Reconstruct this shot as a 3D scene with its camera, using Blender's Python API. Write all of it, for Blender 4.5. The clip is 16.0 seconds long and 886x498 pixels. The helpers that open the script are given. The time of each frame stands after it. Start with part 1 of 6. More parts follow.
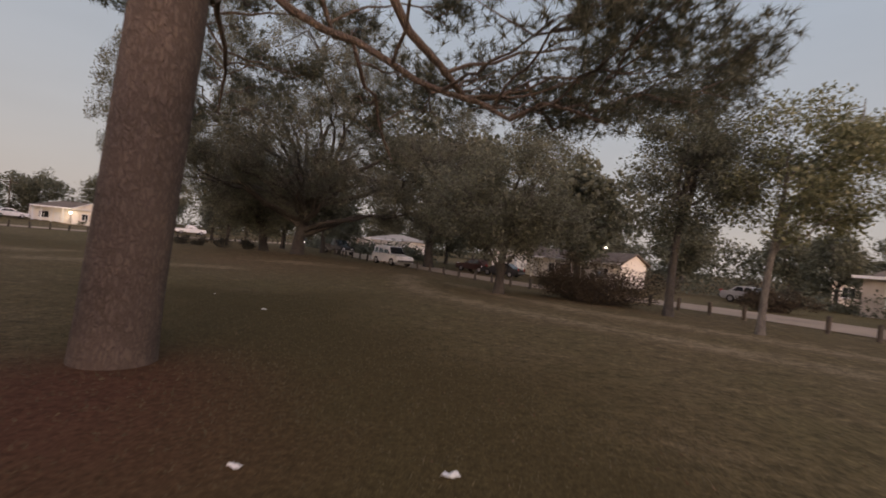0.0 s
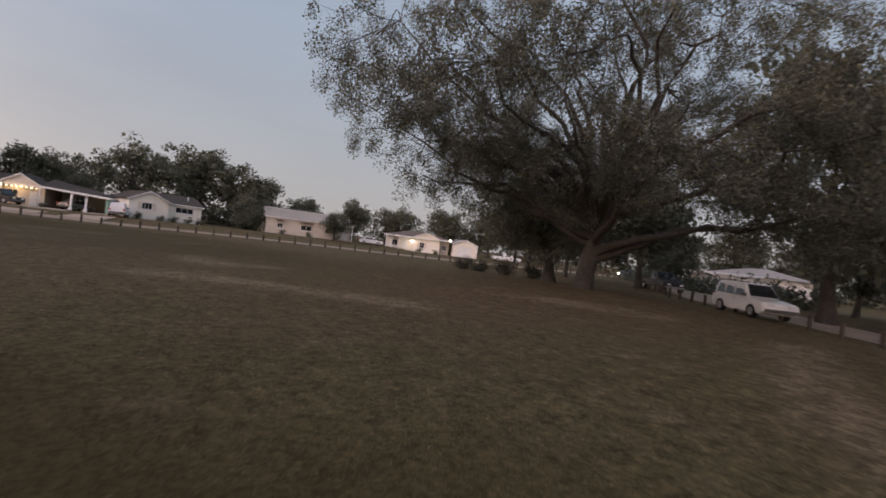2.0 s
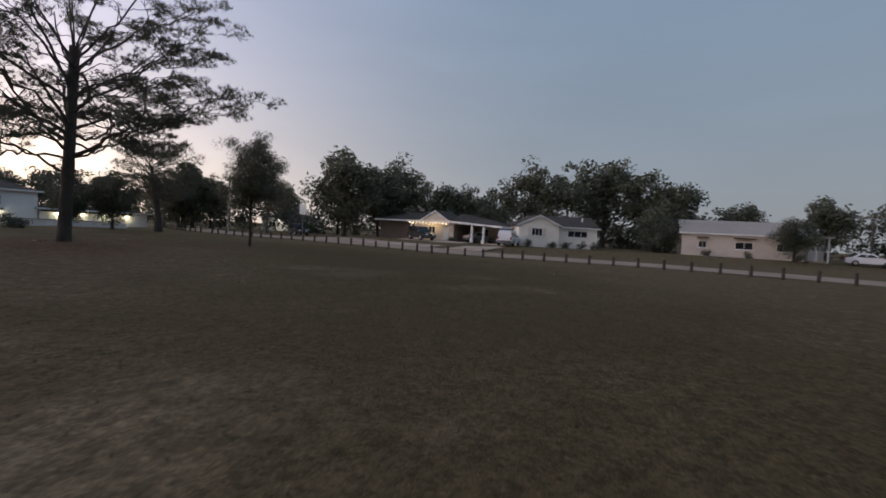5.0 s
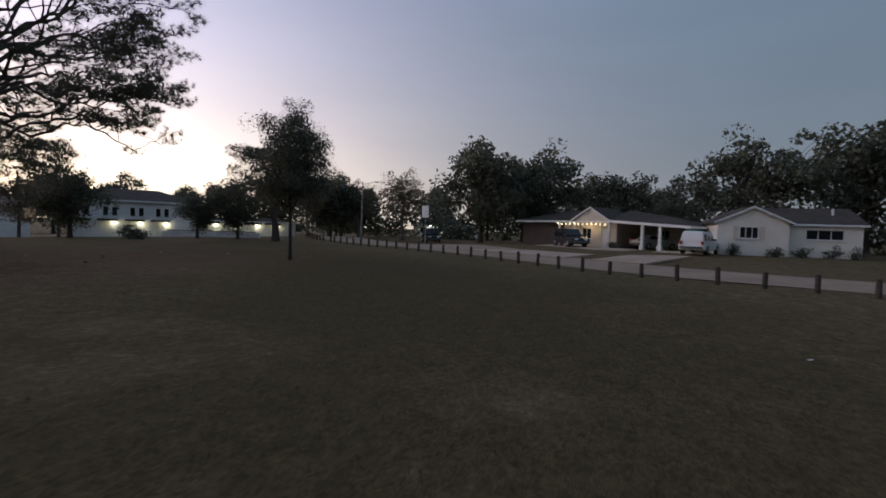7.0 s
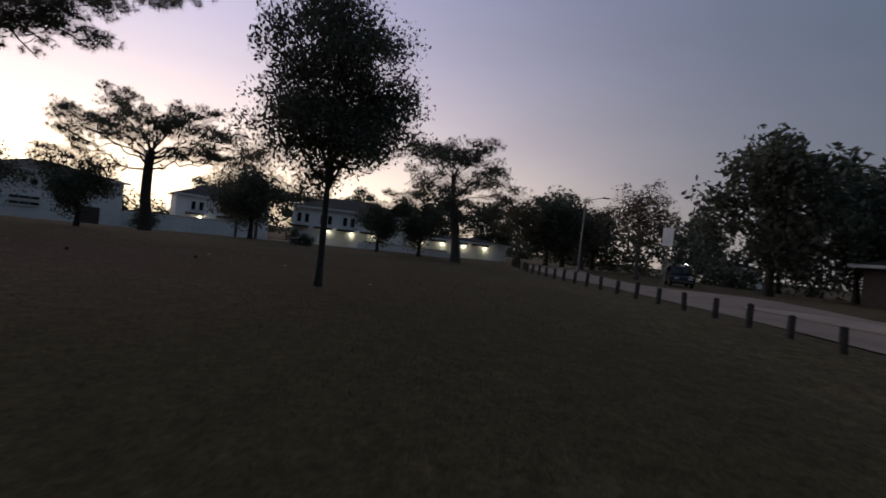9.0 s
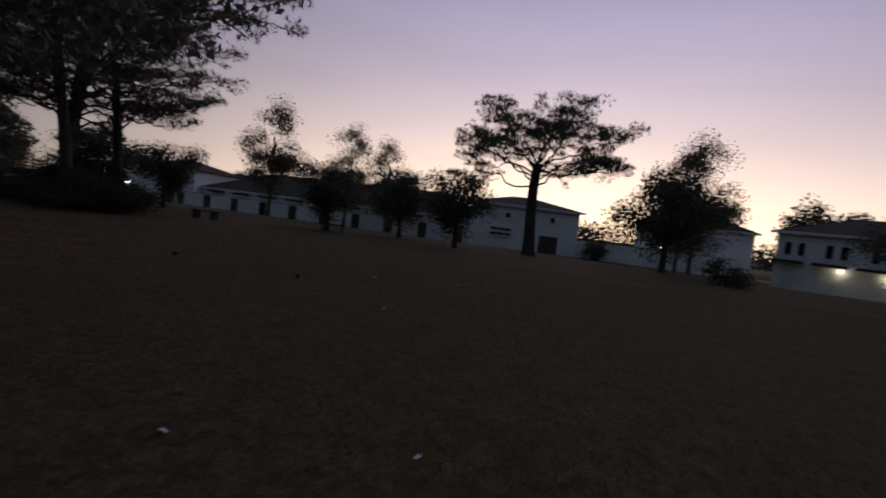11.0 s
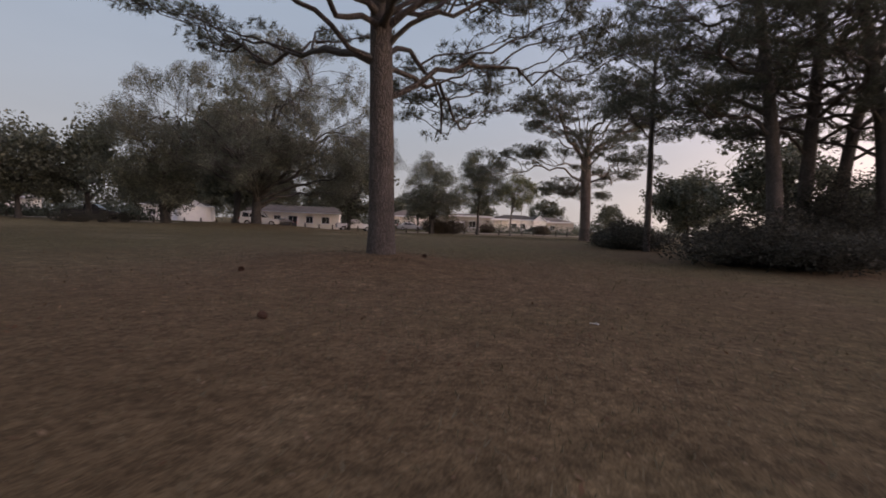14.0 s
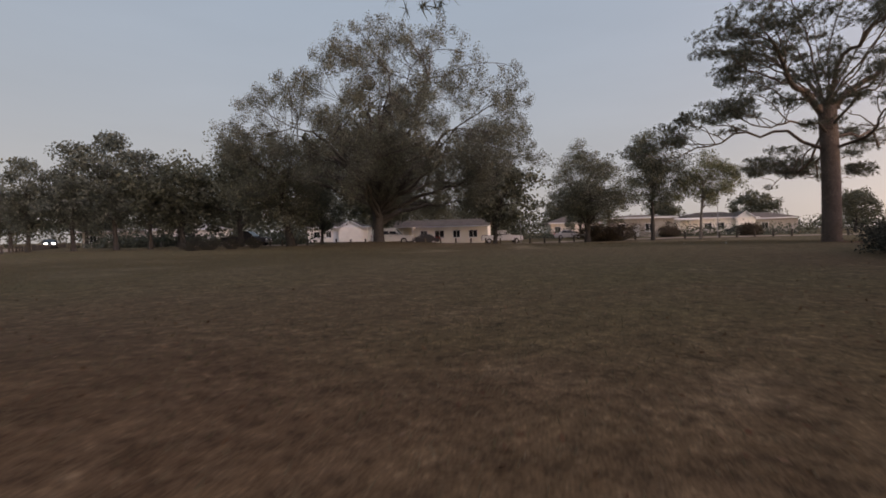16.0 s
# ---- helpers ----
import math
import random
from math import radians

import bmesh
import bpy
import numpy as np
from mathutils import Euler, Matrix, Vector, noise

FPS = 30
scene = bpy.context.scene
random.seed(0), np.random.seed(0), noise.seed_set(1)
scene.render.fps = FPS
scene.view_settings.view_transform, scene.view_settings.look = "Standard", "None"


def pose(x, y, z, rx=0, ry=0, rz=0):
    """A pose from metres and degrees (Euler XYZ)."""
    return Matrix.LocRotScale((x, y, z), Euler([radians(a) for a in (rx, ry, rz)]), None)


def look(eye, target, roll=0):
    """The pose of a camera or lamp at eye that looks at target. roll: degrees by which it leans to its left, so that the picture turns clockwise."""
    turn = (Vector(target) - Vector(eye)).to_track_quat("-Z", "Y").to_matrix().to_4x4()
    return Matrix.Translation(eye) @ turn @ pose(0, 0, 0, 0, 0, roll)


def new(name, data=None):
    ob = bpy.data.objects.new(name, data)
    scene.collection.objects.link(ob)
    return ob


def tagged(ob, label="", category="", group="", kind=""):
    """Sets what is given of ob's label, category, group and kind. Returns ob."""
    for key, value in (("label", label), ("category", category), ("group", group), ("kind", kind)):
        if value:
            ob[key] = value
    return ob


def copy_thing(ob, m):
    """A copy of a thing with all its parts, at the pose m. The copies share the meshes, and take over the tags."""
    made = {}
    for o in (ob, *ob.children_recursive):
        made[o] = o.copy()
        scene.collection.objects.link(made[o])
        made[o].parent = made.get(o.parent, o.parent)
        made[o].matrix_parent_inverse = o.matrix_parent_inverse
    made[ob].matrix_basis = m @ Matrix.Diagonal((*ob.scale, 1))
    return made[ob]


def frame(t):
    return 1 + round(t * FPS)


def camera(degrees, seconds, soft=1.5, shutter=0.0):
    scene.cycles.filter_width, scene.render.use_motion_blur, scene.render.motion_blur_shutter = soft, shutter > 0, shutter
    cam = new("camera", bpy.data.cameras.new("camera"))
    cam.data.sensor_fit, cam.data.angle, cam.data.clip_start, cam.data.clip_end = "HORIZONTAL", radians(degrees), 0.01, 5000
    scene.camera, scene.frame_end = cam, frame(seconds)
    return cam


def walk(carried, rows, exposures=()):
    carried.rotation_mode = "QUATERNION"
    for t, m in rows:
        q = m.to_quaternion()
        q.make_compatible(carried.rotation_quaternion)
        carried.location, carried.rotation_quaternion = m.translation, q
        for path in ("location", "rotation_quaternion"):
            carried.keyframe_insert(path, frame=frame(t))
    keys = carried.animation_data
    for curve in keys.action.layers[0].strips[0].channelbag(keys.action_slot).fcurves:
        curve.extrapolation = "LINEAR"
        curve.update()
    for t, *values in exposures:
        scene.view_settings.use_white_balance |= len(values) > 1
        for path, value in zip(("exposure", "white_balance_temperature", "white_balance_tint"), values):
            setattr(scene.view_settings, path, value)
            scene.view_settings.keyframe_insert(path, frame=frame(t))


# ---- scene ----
cam = camera(86.3, 16.0, soft=1.7, shutter=0.2)
PATH = [
    (0.0, -0.170, 0.105, 1.985, 90.00, -5.47, 3.68),
    (0.5, 0.413, 3.801, 1.923, 89.73, -5.70, 13.65),
    (1.0, -0.066, 6.932, 1.743, 89.68, -5.83, 23.82),
    (1.5, -1.539, 10.563, 1.778, 89.51, -5.87, 34.08),
    (2.0, -2.921, 14.084, 1.770, 89.67, -6.89, 42.64),
    (2.5, -4.977, 17.233, 1.827, 89.66, -8.15, 52.39),
    (3.0, -6.725, 20.363, 1.622, 89.54, -7.73, 62.53),
    (3.5, -9.439, 22.121, 1.663, 88.86, -5.07, 69.24),
    (4.0, -12.490, 23.422, 1.556, 88.45, -2.96, 75.24),
    (4.3, -14.428, 23.856, 1.599, 88.26, -3.36, 80.99),
    (4.5, -15.905, 24.028, 1.701, 88.23, -3.54, 84.27),
    (4.7, -17.886, 24.224, 1.830, 88.10, -3.69, 87.07),
    (5.2, -21.330, 25.259, 1.824, 87.76, -2.49, 94.82),
    (5.7, -25.098, 25.991, 1.903, 87.50, -2.04, 101.26),
    (6.2, -28.791, 26.589, 1.950, 87.37, -1.74, 106.50),
    (6.6, -31.673, 26.916, 1.946, 87.40, -1.62, 110.12),
    (7.0, -34.273, 27.229, 1.915, 87.55, -1.82, 113.41),
    (7.5, -38.287, 26.545, 1.727, 88.17, -1.84, 119.32),
    (8.0, -42.192, 25.619, 1.522, 89.23, -3.22, 127.66),
    (8.2, -43.618, 24.944, 1.476, 89.54, -4.13, 132.10),
    (8.7, -47.200, 23.039, 1.470, 89.54, -5.65, 138.53),
    (9.2, -50.507, 20.756, 1.535, 89.14, -6.97, 146.96),
    (9.7, -53.504, 18.231, 1.629, 88.46, -7.89, 158.16),
    (10.0, -55.123, 16.617, 1.687, 87.99, -8.20, 166.50),
    (10.3, -56.482, 14.976, 1.751, 87.49, -8.59, 175.81),
    (10.5, -57.593, 13.659, 1.760, 87.10, -8.32, 183.11),
    (11.0, -58.961, 11.113, 1.626, 86.46, -6.99, 202.64),
    (11.5, -59.684, 7.887, 1.429, 86.49, -5.45, 222.82),
    (12.0, -59.207, 4.679, 1.294, 87.43, -4.15, 244.91),
    (12.5, -57.891, 2.302, 1.165, 88.15, -3.86, 264.71),
    (13.0, -56.487, 0.840, 1.079, 88.00, -3.85, 277.65),
    (13.5, -54.690, -0.155, 1.017, 86.97, -2.52, 286.11),
    (14.0, -52.222, -0.487, 0.990, 87.14, -2.30, 294.79),
    (14.5, -49.767, -0.399, 0.952, 87.11, -2.12, 301.70),
    (15.0, -47.150, -0.025, 0.924, 86.91, -1.11, 307.08),
    (15.5, -44.444, 0.845, 0.809, 87.72, 0.56, 312.34),
    (16.0, -41.817, 2.167, 0.951, 88.25, 1.19, 315.77),
]
EXPOSURES = [(0.0, -0.05, 9300, 17), (0.5, -0.22, 9300, 18), (1.0, -0.2, 8900, 17), (3.0, -0.1, 8000, 13), (4.0, -0.22, 7600, 11), (4.7, -0.55, 7200, 8), (7.0, -1.15, 6700, 5), (8.2, -1.65, 6550, 7), (10.3, -2.3, 6600, 10),
             (11.0, -2.4, 6600, 14), (11.5, -2.27, 6850, 16), (12.0, -1.75, 6800, 14), (12.5, -1.2, 6900, 14), (13.0, -0.58, 7400, 15), (14.5, -0.1, 8200, 16), (16.0, -0.1, 8600, 15)]
SKY_AWAY_TOP, SKY_AWAY_LOW = (0.3, 0.452, 0.7), (0.435, 0.478, 0.56)
SKY_SUN_TOP, SKY_SUN_LOW, SKY_GLOW = (1.93, 1.9, 3.25), (5.5, 4.4, 3.85), (10.5, 8.0, 5.2)
walk(cam, [(t, pose(*p)) for t, *p in PATH], EXPOSURES)

# ---- sky and light ----
SUN_YAW = 184.0            # where the sun went down, degrees to the left of the y axis
world = bpy.data.worlds.new("dusk_sky")
scene.world = world
world.use_nodes = True
wn, wl = world.node_tree.nodes, world.node_tree.links
wn.clear()


def wmath(op, a, b=None, c=None, clamp=False):
    n = wn.new("ShaderNodeMath")
    n.operation, n.use_clamp = op, clamp
    for i, v in enumerate((a, b, c)):
        if v is None:
            continue
        if isinstance(v, (int, float)):
            n.inputs[i].default_value = v
        else:
            wl.new(v, n.inputs[i])
    return n.outputs[0]


def wmix(fac, a, b, how="MIX"):
    n = wn.new("ShaderNodeMix")
    n.data_type, n.blend_type = "RGBA", how
    for s, v in ((n.inputs[0], fac), (n.inputs[6], a), (n.inputs[7], b)):
        if isinstance(v, (int, float)):
            s.default_value = v
        elif isinstance(v, tuple):
            s.default_value = (*v, 1)
        else:
            wl.new(v, s)
    return n.outputs[2]


sun_dir = (-math.sin(radians(SUN_YAW)), math.cos(radians(SUN_YAW)), 0.0)
tc = wn.new("ShaderNodeTexCoord")
sep = wn.new("ShaderNodeSeparateXYZ")
wl.new(tc.outputs["Generated"], sep.inputs[0])
dotn = wn.new("ShaderNodeVectorMath")
dotn.operation = "DOT_PRODUCT"
wl.new(tc.outputs["Generated"], dotn.inputs[0])
dotn.inputs[1].default_value = sun_dir
up = wmath("MAXIMUM", sep.outputs[2], 0.0)
toward = wmath("MULTIPLY_ADD", dotn.outputs["Value"], 0.5, 0.5, True)   # 0 away from the sunset, 1 towards it
near_sun = wmath("POWER", toward, 4.6)
low = wmath("POWER", wmath("SUBTRACT", 1.0, up, None, True), 5.0)
low_wide = wmath("POWER", wmath("SUBTRACT", 1.0, up, None, True), 3.2)
zen = wmix(near_sun, SKY_AWAY_TOP, SKY_SUN_TOP)
hor = wmix(near_sun, SKY_AWAY_LOW, SKY_SUN_LOW)
sky_col = wmix(low_wide, zen, hor)
glow = wmath("MULTIPLY", wmath("POWER", toward, 9.0), wmath("POWER", low, 1.6))
sky_col = wmix(glow, sky_col, SKY_GLOW)
nish = wn.new("ShaderNodeTexSky")
nish.sky_type, nish.sun_disc = "NISHITA", False
nish.sun_elevation, nish.sun_rotation = radians(1.0), radians(-SUN_YAW)
cloud = wn.new("ShaderNodeTexNoise")
cmap = wn.new("ShaderNodeMapping")
cmap.inputs["Scale"].default_value = (1.6, 1.6, 7.0)
wl.new(tc.outputs["Generated"], cmap.inputs[0])
wl.new(cmap.outputs[0], cloud.inputs["Vector"])
cloud.inputs["Scale"].default_value, cloud.inputs["Detail"].default_value = 1.6, 4
veil = wmath("MULTIPLY_ADD", cloud.outputs[0], 0.16, 0.92)
vmul = wn.new("ShaderNodeVectorMath")
vmul.operation = "SCALE"
wl.new(sky_col, vmul.inputs[0])
wl.new(veil, vmul.inputs["Scale"])
nmul = wn.new("ShaderNodeVectorMath")
nmul.operation = "SCALE"
wl.new(nish.outputs[0], nmul.inputs[0])
nmul.inputs["Scale"].default_value = 0.02
vadd = wn.new("ShaderNodeVectorMath")
vadd.operation = "ADD"
wl.new(vmul.outputs[0], vadd.inputs[0])
wl.new(nmul.outputs[0], vadd.inputs[1])
bg = wn.new("ShaderNodeBackground")
bg.inputs[1].default_value = 1.0
wl.new(vadd.outputs[0], bg.inputs[0])
wout = wn.new("ShaderNodeOutputWorld")
wl.new(bg.outputs[0], wout.inputs[0])

afterglow = bpy.data.lights.new("afterglow", "SUN")
afterglow.energy, afterglow.angle, afterglow.color = 0.5, radians(40), (1.0, 0.82, 0.74)
ag = new("afterglow", afterglow)
ag.matrix_world = look((0, 0, 60), (-60 * sun_dir[0], -60 * sun_dir[1], 38))


# ---- materials ----
def mat(name, build):
    m = bpy.data.materials.new(name)
    m.use_nodes = True
    nt = m.node_tree
    b = nt.nodes["Principled BSDF"]
    build(nt, b)
    return m


def node(nt, kind, **inputs):
    n = nt.nodes.new(kind)
    for k, v in inputs.items():
        k = k.replace("_", " ")
        if hasattr(v, "is_output"):
            nt.links.new(v, n.inputs[k])
        else:
            n.inputs[k].default_value = v
    return n


def ramp(nt, fac, *stops):
    r = nt.nodes.new("ShaderNodeValToRGB")
    el = r.color_ramp.elements
    while len(el) < len(stops):
        el.new(0.5)
    for e, (p, c) in zip(el, stops):
        e.position, e.color = p, (*c, 1)
    nt.links.new(fac, r.inputs[0])
    return r.outputs[0]


def mix(nt, fac, a, b, how="MIX"):
    n = nt.nodes.new("ShaderNodeMix")
    n.data_type, n.blend_type = "RGBA", how
    for s, v in ((n.inputs[0], fac), (n.inputs[6], a), (n.inputs[7], b)):
        if isinstance(v, (int, float)):
            s.default_value = v
        elif isinstance(v, tuple):
            s.default_value = (*v, 1)
        else:
            nt.links.new(v, s)
    return n.outputs[2]


def obco(nt):
    return nt.nodes.new("ShaderNodeTexCoord").outputs["Object"]


def bump(nt, b, height, strength=0.4, distance=0.02):
    n = node(nt, "ShaderNodeBump", Strength=strength, Distance=distance, Height=height)
    nt.links.new(n.outputs[0], b.inputs["Normal"])


def plain(name, colour, rough=0.6, metal=0.0, grain=6.0, amount=0.25, relief=0.15):
    """A painted or solid surface with stains at two sizes."""
    def build(nt, b):
        co = obco(nt)
        n1 = node(nt, "ShaderNodeTexNoise", Vector=co, Scale=grain, Detail=5.0).outputs[0]
        n2 = node(nt, "ShaderNodeTexNoise", Vector=co, Scale=grain * 0.13, Detail=3.0).outputs[0]
        dark = tuple(c * (1 - amount) for c in colour)
        lite = tuple(min(1, c * (1 + amount * 0.4)) for c in colour)
        c1 = ramp(nt, n1, (0.3, dark), (0.7, lite))
        c2 = ramp(nt, n2, (0.35, dark), (0.65, lite))
        nt.links.new(mix(nt, 0.5, c1, c2), b.inputs["Base Color"])
        b.inputs["Roughness"].default_value, b.inputs["Metallic"].default_value = rough, metal
        b.inputs["Specular IOR Level"].default_value = 0.15 if rough > 0.8 else 0.5
        bump(nt, b, n1, relief)
    return mat(name, build)


def glow_mat(name, colour, strength):
    def build(nt, b):
        b.inputs["Base Color"].default_value = (*colour, 1)
        b.inputs["Emission Color"].default_value = (*colour, 1)
        b.inputs["Emission Strength"].default_value = strength
    return mat(name, build)


def bark_mat(name, dark, lite, scale=7.0, stretch=0.3):
    """Rough bark: long uneven plates between dark furrows, with flaking and broad stains."""
    def build(nt, b):
        mp = node(nt, "ShaderNodeMapping", Vector=obco(nt), Scale=(1, 1, stretch))
        warp = node(nt, "ShaderNodeTexNoise", Vector=mp.outputs[0], Scale=scale * 0.8, Detail=4.0)
        wv = mix(nt, 0.16, mp.outputs[0], warp.outputs["Color"])
        v = node(nt, "ShaderNodeTexVoronoi", Vector=wv, Scale=scale)
        v.feature = "DISTANCE_TO_EDGE"
        furrow = ramp(nt, v.outputs["Distance"], (0.0, (0, 0, 0)), (0.3, (1, 1, 1)))
        n = node(nt, "ShaderNodeTexNoise", Vector=mp.outputs[0], Scale=scale * 3.5, Detail=7.0, Roughness=0.7)
        n2 = node(nt, "ShaderNodeTexNoise", Vector=obco(nt), Scale=1.3, Detail=4.0)
        fac = mix(nt, 0.6, furrow, n.outputs[0])
        c = ramp(nt, fac, (0.25, dark), (0.75, lite))
        tint = ramp(nt, n2.outputs[0], (0.35, tuple(x * 0.6 for x in lite)), (0.65, tuple(min(1, x * 1.15) for x in lite)))
        nt.links.new(mix(nt, 0.4, c, tint), b.inputs["Base Color"])
        b.inputs["Roughness"].default_value = 0.95
        bump(nt, b, fac, 1.0, 0.05)
    return mat(name, build)


def leaf_mat(name, *stops, gloss=0.5):
    def build(nt, b):
        g = nt.nodes.new("ShaderNodeNewGeometry")
        o = nt.nodes.new("ShaderNodeTexCoord")
        n = node(nt, "ShaderNodeTexNoise", Vector=o.outputs["Object"], Scale=0.35, Detail=3.0)
        f = nt.nodes.new("ShaderNodeMath")
        f.operation = "MULTIPLY_ADD"
        nt.links.new(g.outputs["Random Per Island"], f.inputs[0])
        f.inputs[1].default_value = 0.6
        half = nt.nodes.new("ShaderNodeMath")
        half.operation = "MULTIPLY"
        nt.links.new(n.outputs[0], half.inputs[0])
        half.inputs[1].default_value = 0.45
        nt.links.new(half.outputs[0], f.inputs[2])
        c = ramp(nt, f.outputs[0], *stops)
        nt.links.new(c, b.inputs["Base Color"])
        b.inputs["Roughness"].default_value = gloss
        b.inputs["Specular IOR Level"].default_value = 0.3
        tr = node(nt, "ShaderNodeBsdfTranslucent", Color=c)
        ms = nt.nodes.new("ShaderNodeMixShader")
        ms.inputs[0].default_value = 0.35
        nt.links.new(b.outputs[0], ms.inputs[1])
        nt.links.new(tr.outputs[0], ms.inputs[2])
        nt.links.new(ms.outputs[0], nt.nodes["Material Output"].inputs["Surface"])
    return mat(name, build)


def ground_build(nt, b):
    co = obco(nt)
    big = node(nt, "ShaderNodeTexNoise", Vector=co, Scale=0.045, Detail=4.0, Roughness=0.6).outputs[0]
    mid = node(nt, "ShaderNodeTexNoise", Vector=co, Scale=0.55, Detail=6.0, Roughness=0.65).outputs[0]
    fine = node(nt, "ShaderNodeTexNoise", Vector=co, Scale=14.0, Detail=6.0, Roughness=0.7).outputs[0]
    blade = node(nt, "ShaderNodeTexNoise", Vector=co, Scale=70.0, Detail=3.0).outputs[0]
    # dry brown and dull green grass
    green = ramp(nt, fine, (0.3, (0.104, 0.09, 0.047)), (0.7, (0.226, 0.197, 0.11)))
    brown = ramp(nt, fine, (0.3, (0.12, 0.089, 0.058)), (0.7, (0.285, 0.214, 0.148)))
    straw = ramp(nt, fine, (0.32, (0.215, 0.175, 0.118)), (0.68, (0.44, 0.365, 0.265)))
    f1 = ramp(nt, mix(nt, 0.3, big, mid), (0.42, (0, 0, 0)), (0.56, (1, 1, 1)))
    litter = nt.nodes.new("ShaderNodeAttribute")
    litter.attribute_name = "litter"
    f1 = mix(nt, 1.0, mix(nt, 1.0, f1, (0.52, 0.52, 0.52), "MULTIPLY"), litter.outputs["Color"], "ADD")
    grass = mix(nt, f1, green, brown)
    worn = ramp(nt, mid, (0.58, (0, 0, 0)), (0.72, (1, 1, 1)))
    at = nt.nodes.new("ShaderNodeAttribute")
    at.attribute_name = "dirt"
    dirt_f = mix(nt, 1.0, at.outputs["Color"], ramp(nt, mid, (0.3, (0.25, 0.25, 0.25)), (0.6, (1, 1, 1))), "MULTIPLY")
    c = mix(nt, mix(nt, 1.0, worn, (0.35, 0.35, 0.35), "MULTIPLY"), grass, straw)
    c = mix(nt, dirt_f, c, straw)
    fleck = node(nt, "ShaderNodeTexNoise", Vector=co, Scale=26.0, Detail=2.0, Roughness=0.6).outputs[0]
    c = mix(nt, mix(nt, 1.0, ramp(nt, fleck, (0.57, (0, 0, 0)), (0.7, (1, 1, 1))), (0.58, 0.58, 0.58), "MULTIPLY"), c, straw)
    shade = ramp(nt, node(nt, "ShaderNodeTexNoise", Vector=co, Scale=2.2, Detail=5.0, Roughness=0.7).outputs[0], (0.34, (0.62, 0.61, 0.6)), (0.62, (1.08, 1.07, 1.05)))
    c = mix(nt, 1.0, c, shade, "MULTIPLY")
    clump = ramp(nt, node(nt, "ShaderNodeTexNoise", Vector=co, Scale=6.5, Detail=4.0, Roughness=0.65).outputs[0], (0.37, (0.66, 0.67, 0.65)), (0.65, (1.28, 1.23, 1.17)))
    c = mix(nt, 1.0, c, clump, "MULTIPLY")
    # darker grass fields: shade and dusk dimness put into the colour
    grass_shade = nt.nodes.new("ShaderNodeAttribute")
    grass_shade.attribute_name = "grass_shade"
    c = mix(nt, grass_shade.outputs["Color"], c, ramp(nt, fine, (0.3, (0.054, 0.042, 0.019)), (0.7, (0.126, 0.1, 0.047))))
    at2 = nt.nodes.new("ShaderNodeAttribute")
    at2.attribute_name = "mulch"
    mul = ramp(nt, fine, (0.3, (0.075, 0.034, 0.022)), (0.7, (0.2, 0.1, 0.068)))
    c = mix(nt, at2.outputs["Color"], c, mul)
    sp = ramp(nt, blade, (0.38, (0.51, 0.475, 0.43)), (0.62, (0.92, 0.85, 0.76)))
    c = mix(nt, 1.0, c, sp, "MULTIPLY")
    nt.links.new(c, b.inputs["Base Color"])
    b.inputs["Roughness"].default_value = 1.0
    b.inputs["Specular IOR Level"].default_value = 0.1
    bump(nt, b, blade, 0.25, 0.012)


M_GROUND = mat("mown_dry_grass", ground_build)
M_ASPHALT = plain("worn_asphalt", (0.33, 0.25, 0.185), 0.9, grain=3.0, amount=0.3)
M_CONCRETE = plain("pale_concrete", (0.43, 0.335, 0.255), 0.9, grain=2.0)
M_POST = plain("weathered_post", (0.1, 0.085, 0.07), 0.95, grain=9.0, amount=0.5, relief=0.6)
M_WHITE = plain("white_siding", (0.84, 0.79, 0.7), 0.6, grain=1.5, amount=0.12)
M_CREAM = plain("cream_stucco", (0.7, 0.62, 0.52), 0.7, grain=1.5, amount=0.15)
M_TAN = plain("dull_tan_siding", (0.56, 0.5, 0.43), 0.7, grain=1.5, amount=0.15)
# brown wall of the carport house's left wing, deep shade put into the colour
M_WING_SHADE = plain("shaded_brown_wall", (0.13, 0.105, 0.09), 0.85, grain=3.0, amount=0.25)
M_BEIGE = plain("beige_wall", (0.42, 0.375, 0.32), 0.75, grain=1.5, amount=0.18)
M_TRIM = plain("white_trim", (0.78, 0.78, 0.76), 0.5, grain=4.0, amount=0.1)
M_SHUTTER = plain("dark_shutter", (0.1, 0.1, 0.1), 0.6)
M_ROOF_D = plain("dark_shingles", (0.08, 0.068, 0.058), 0.9, grain=10.0, amount=0.4, relief=0.5)
M_ROOF_B = plain("brown_shingles", (0.16, 0.13, 0.11), 0.9, grain=10.0, amount=0.35, relief=0.5)
M_ROOF_L = plain("pale_grey_shingles", (0.33, 0.3, 0.265), 0.85, 0.0, grain=2.0, amount=0.15)
M_TOWN = plain("grey_white_stucco", (0.86, 0.85, 0.85), 0.7, grain=1.2, amount=0.12)
M_STONE = plain("white_garden_wall", (0.87, 0.86, 0.85), 0.8, grain=2.0, amount=0.2)
M_DARK = plain("dark_interior", (0.03, 0.03, 0.032), 0.9)
M_WOODB = plain("grey_bench_wood", (0.11, 0.09, 0.075), 0.9, grain=8.0, amount=0.4)
M_TYRE = plain("tyre_rubber", (0.02, 0.02, 0.02), 0.85)
M_RIM = plain("alloy_rim", (0.45, 0.45, 0.46), 0.35, 0.8)
M_LITTER = plain("white_paper", (0.75, 0.74, 0.7), 0.8, grain=20.0)
M_STEEL = plain("galvanised_pole", (0.3, 0.3, 0.3), 0.5, 0.6)
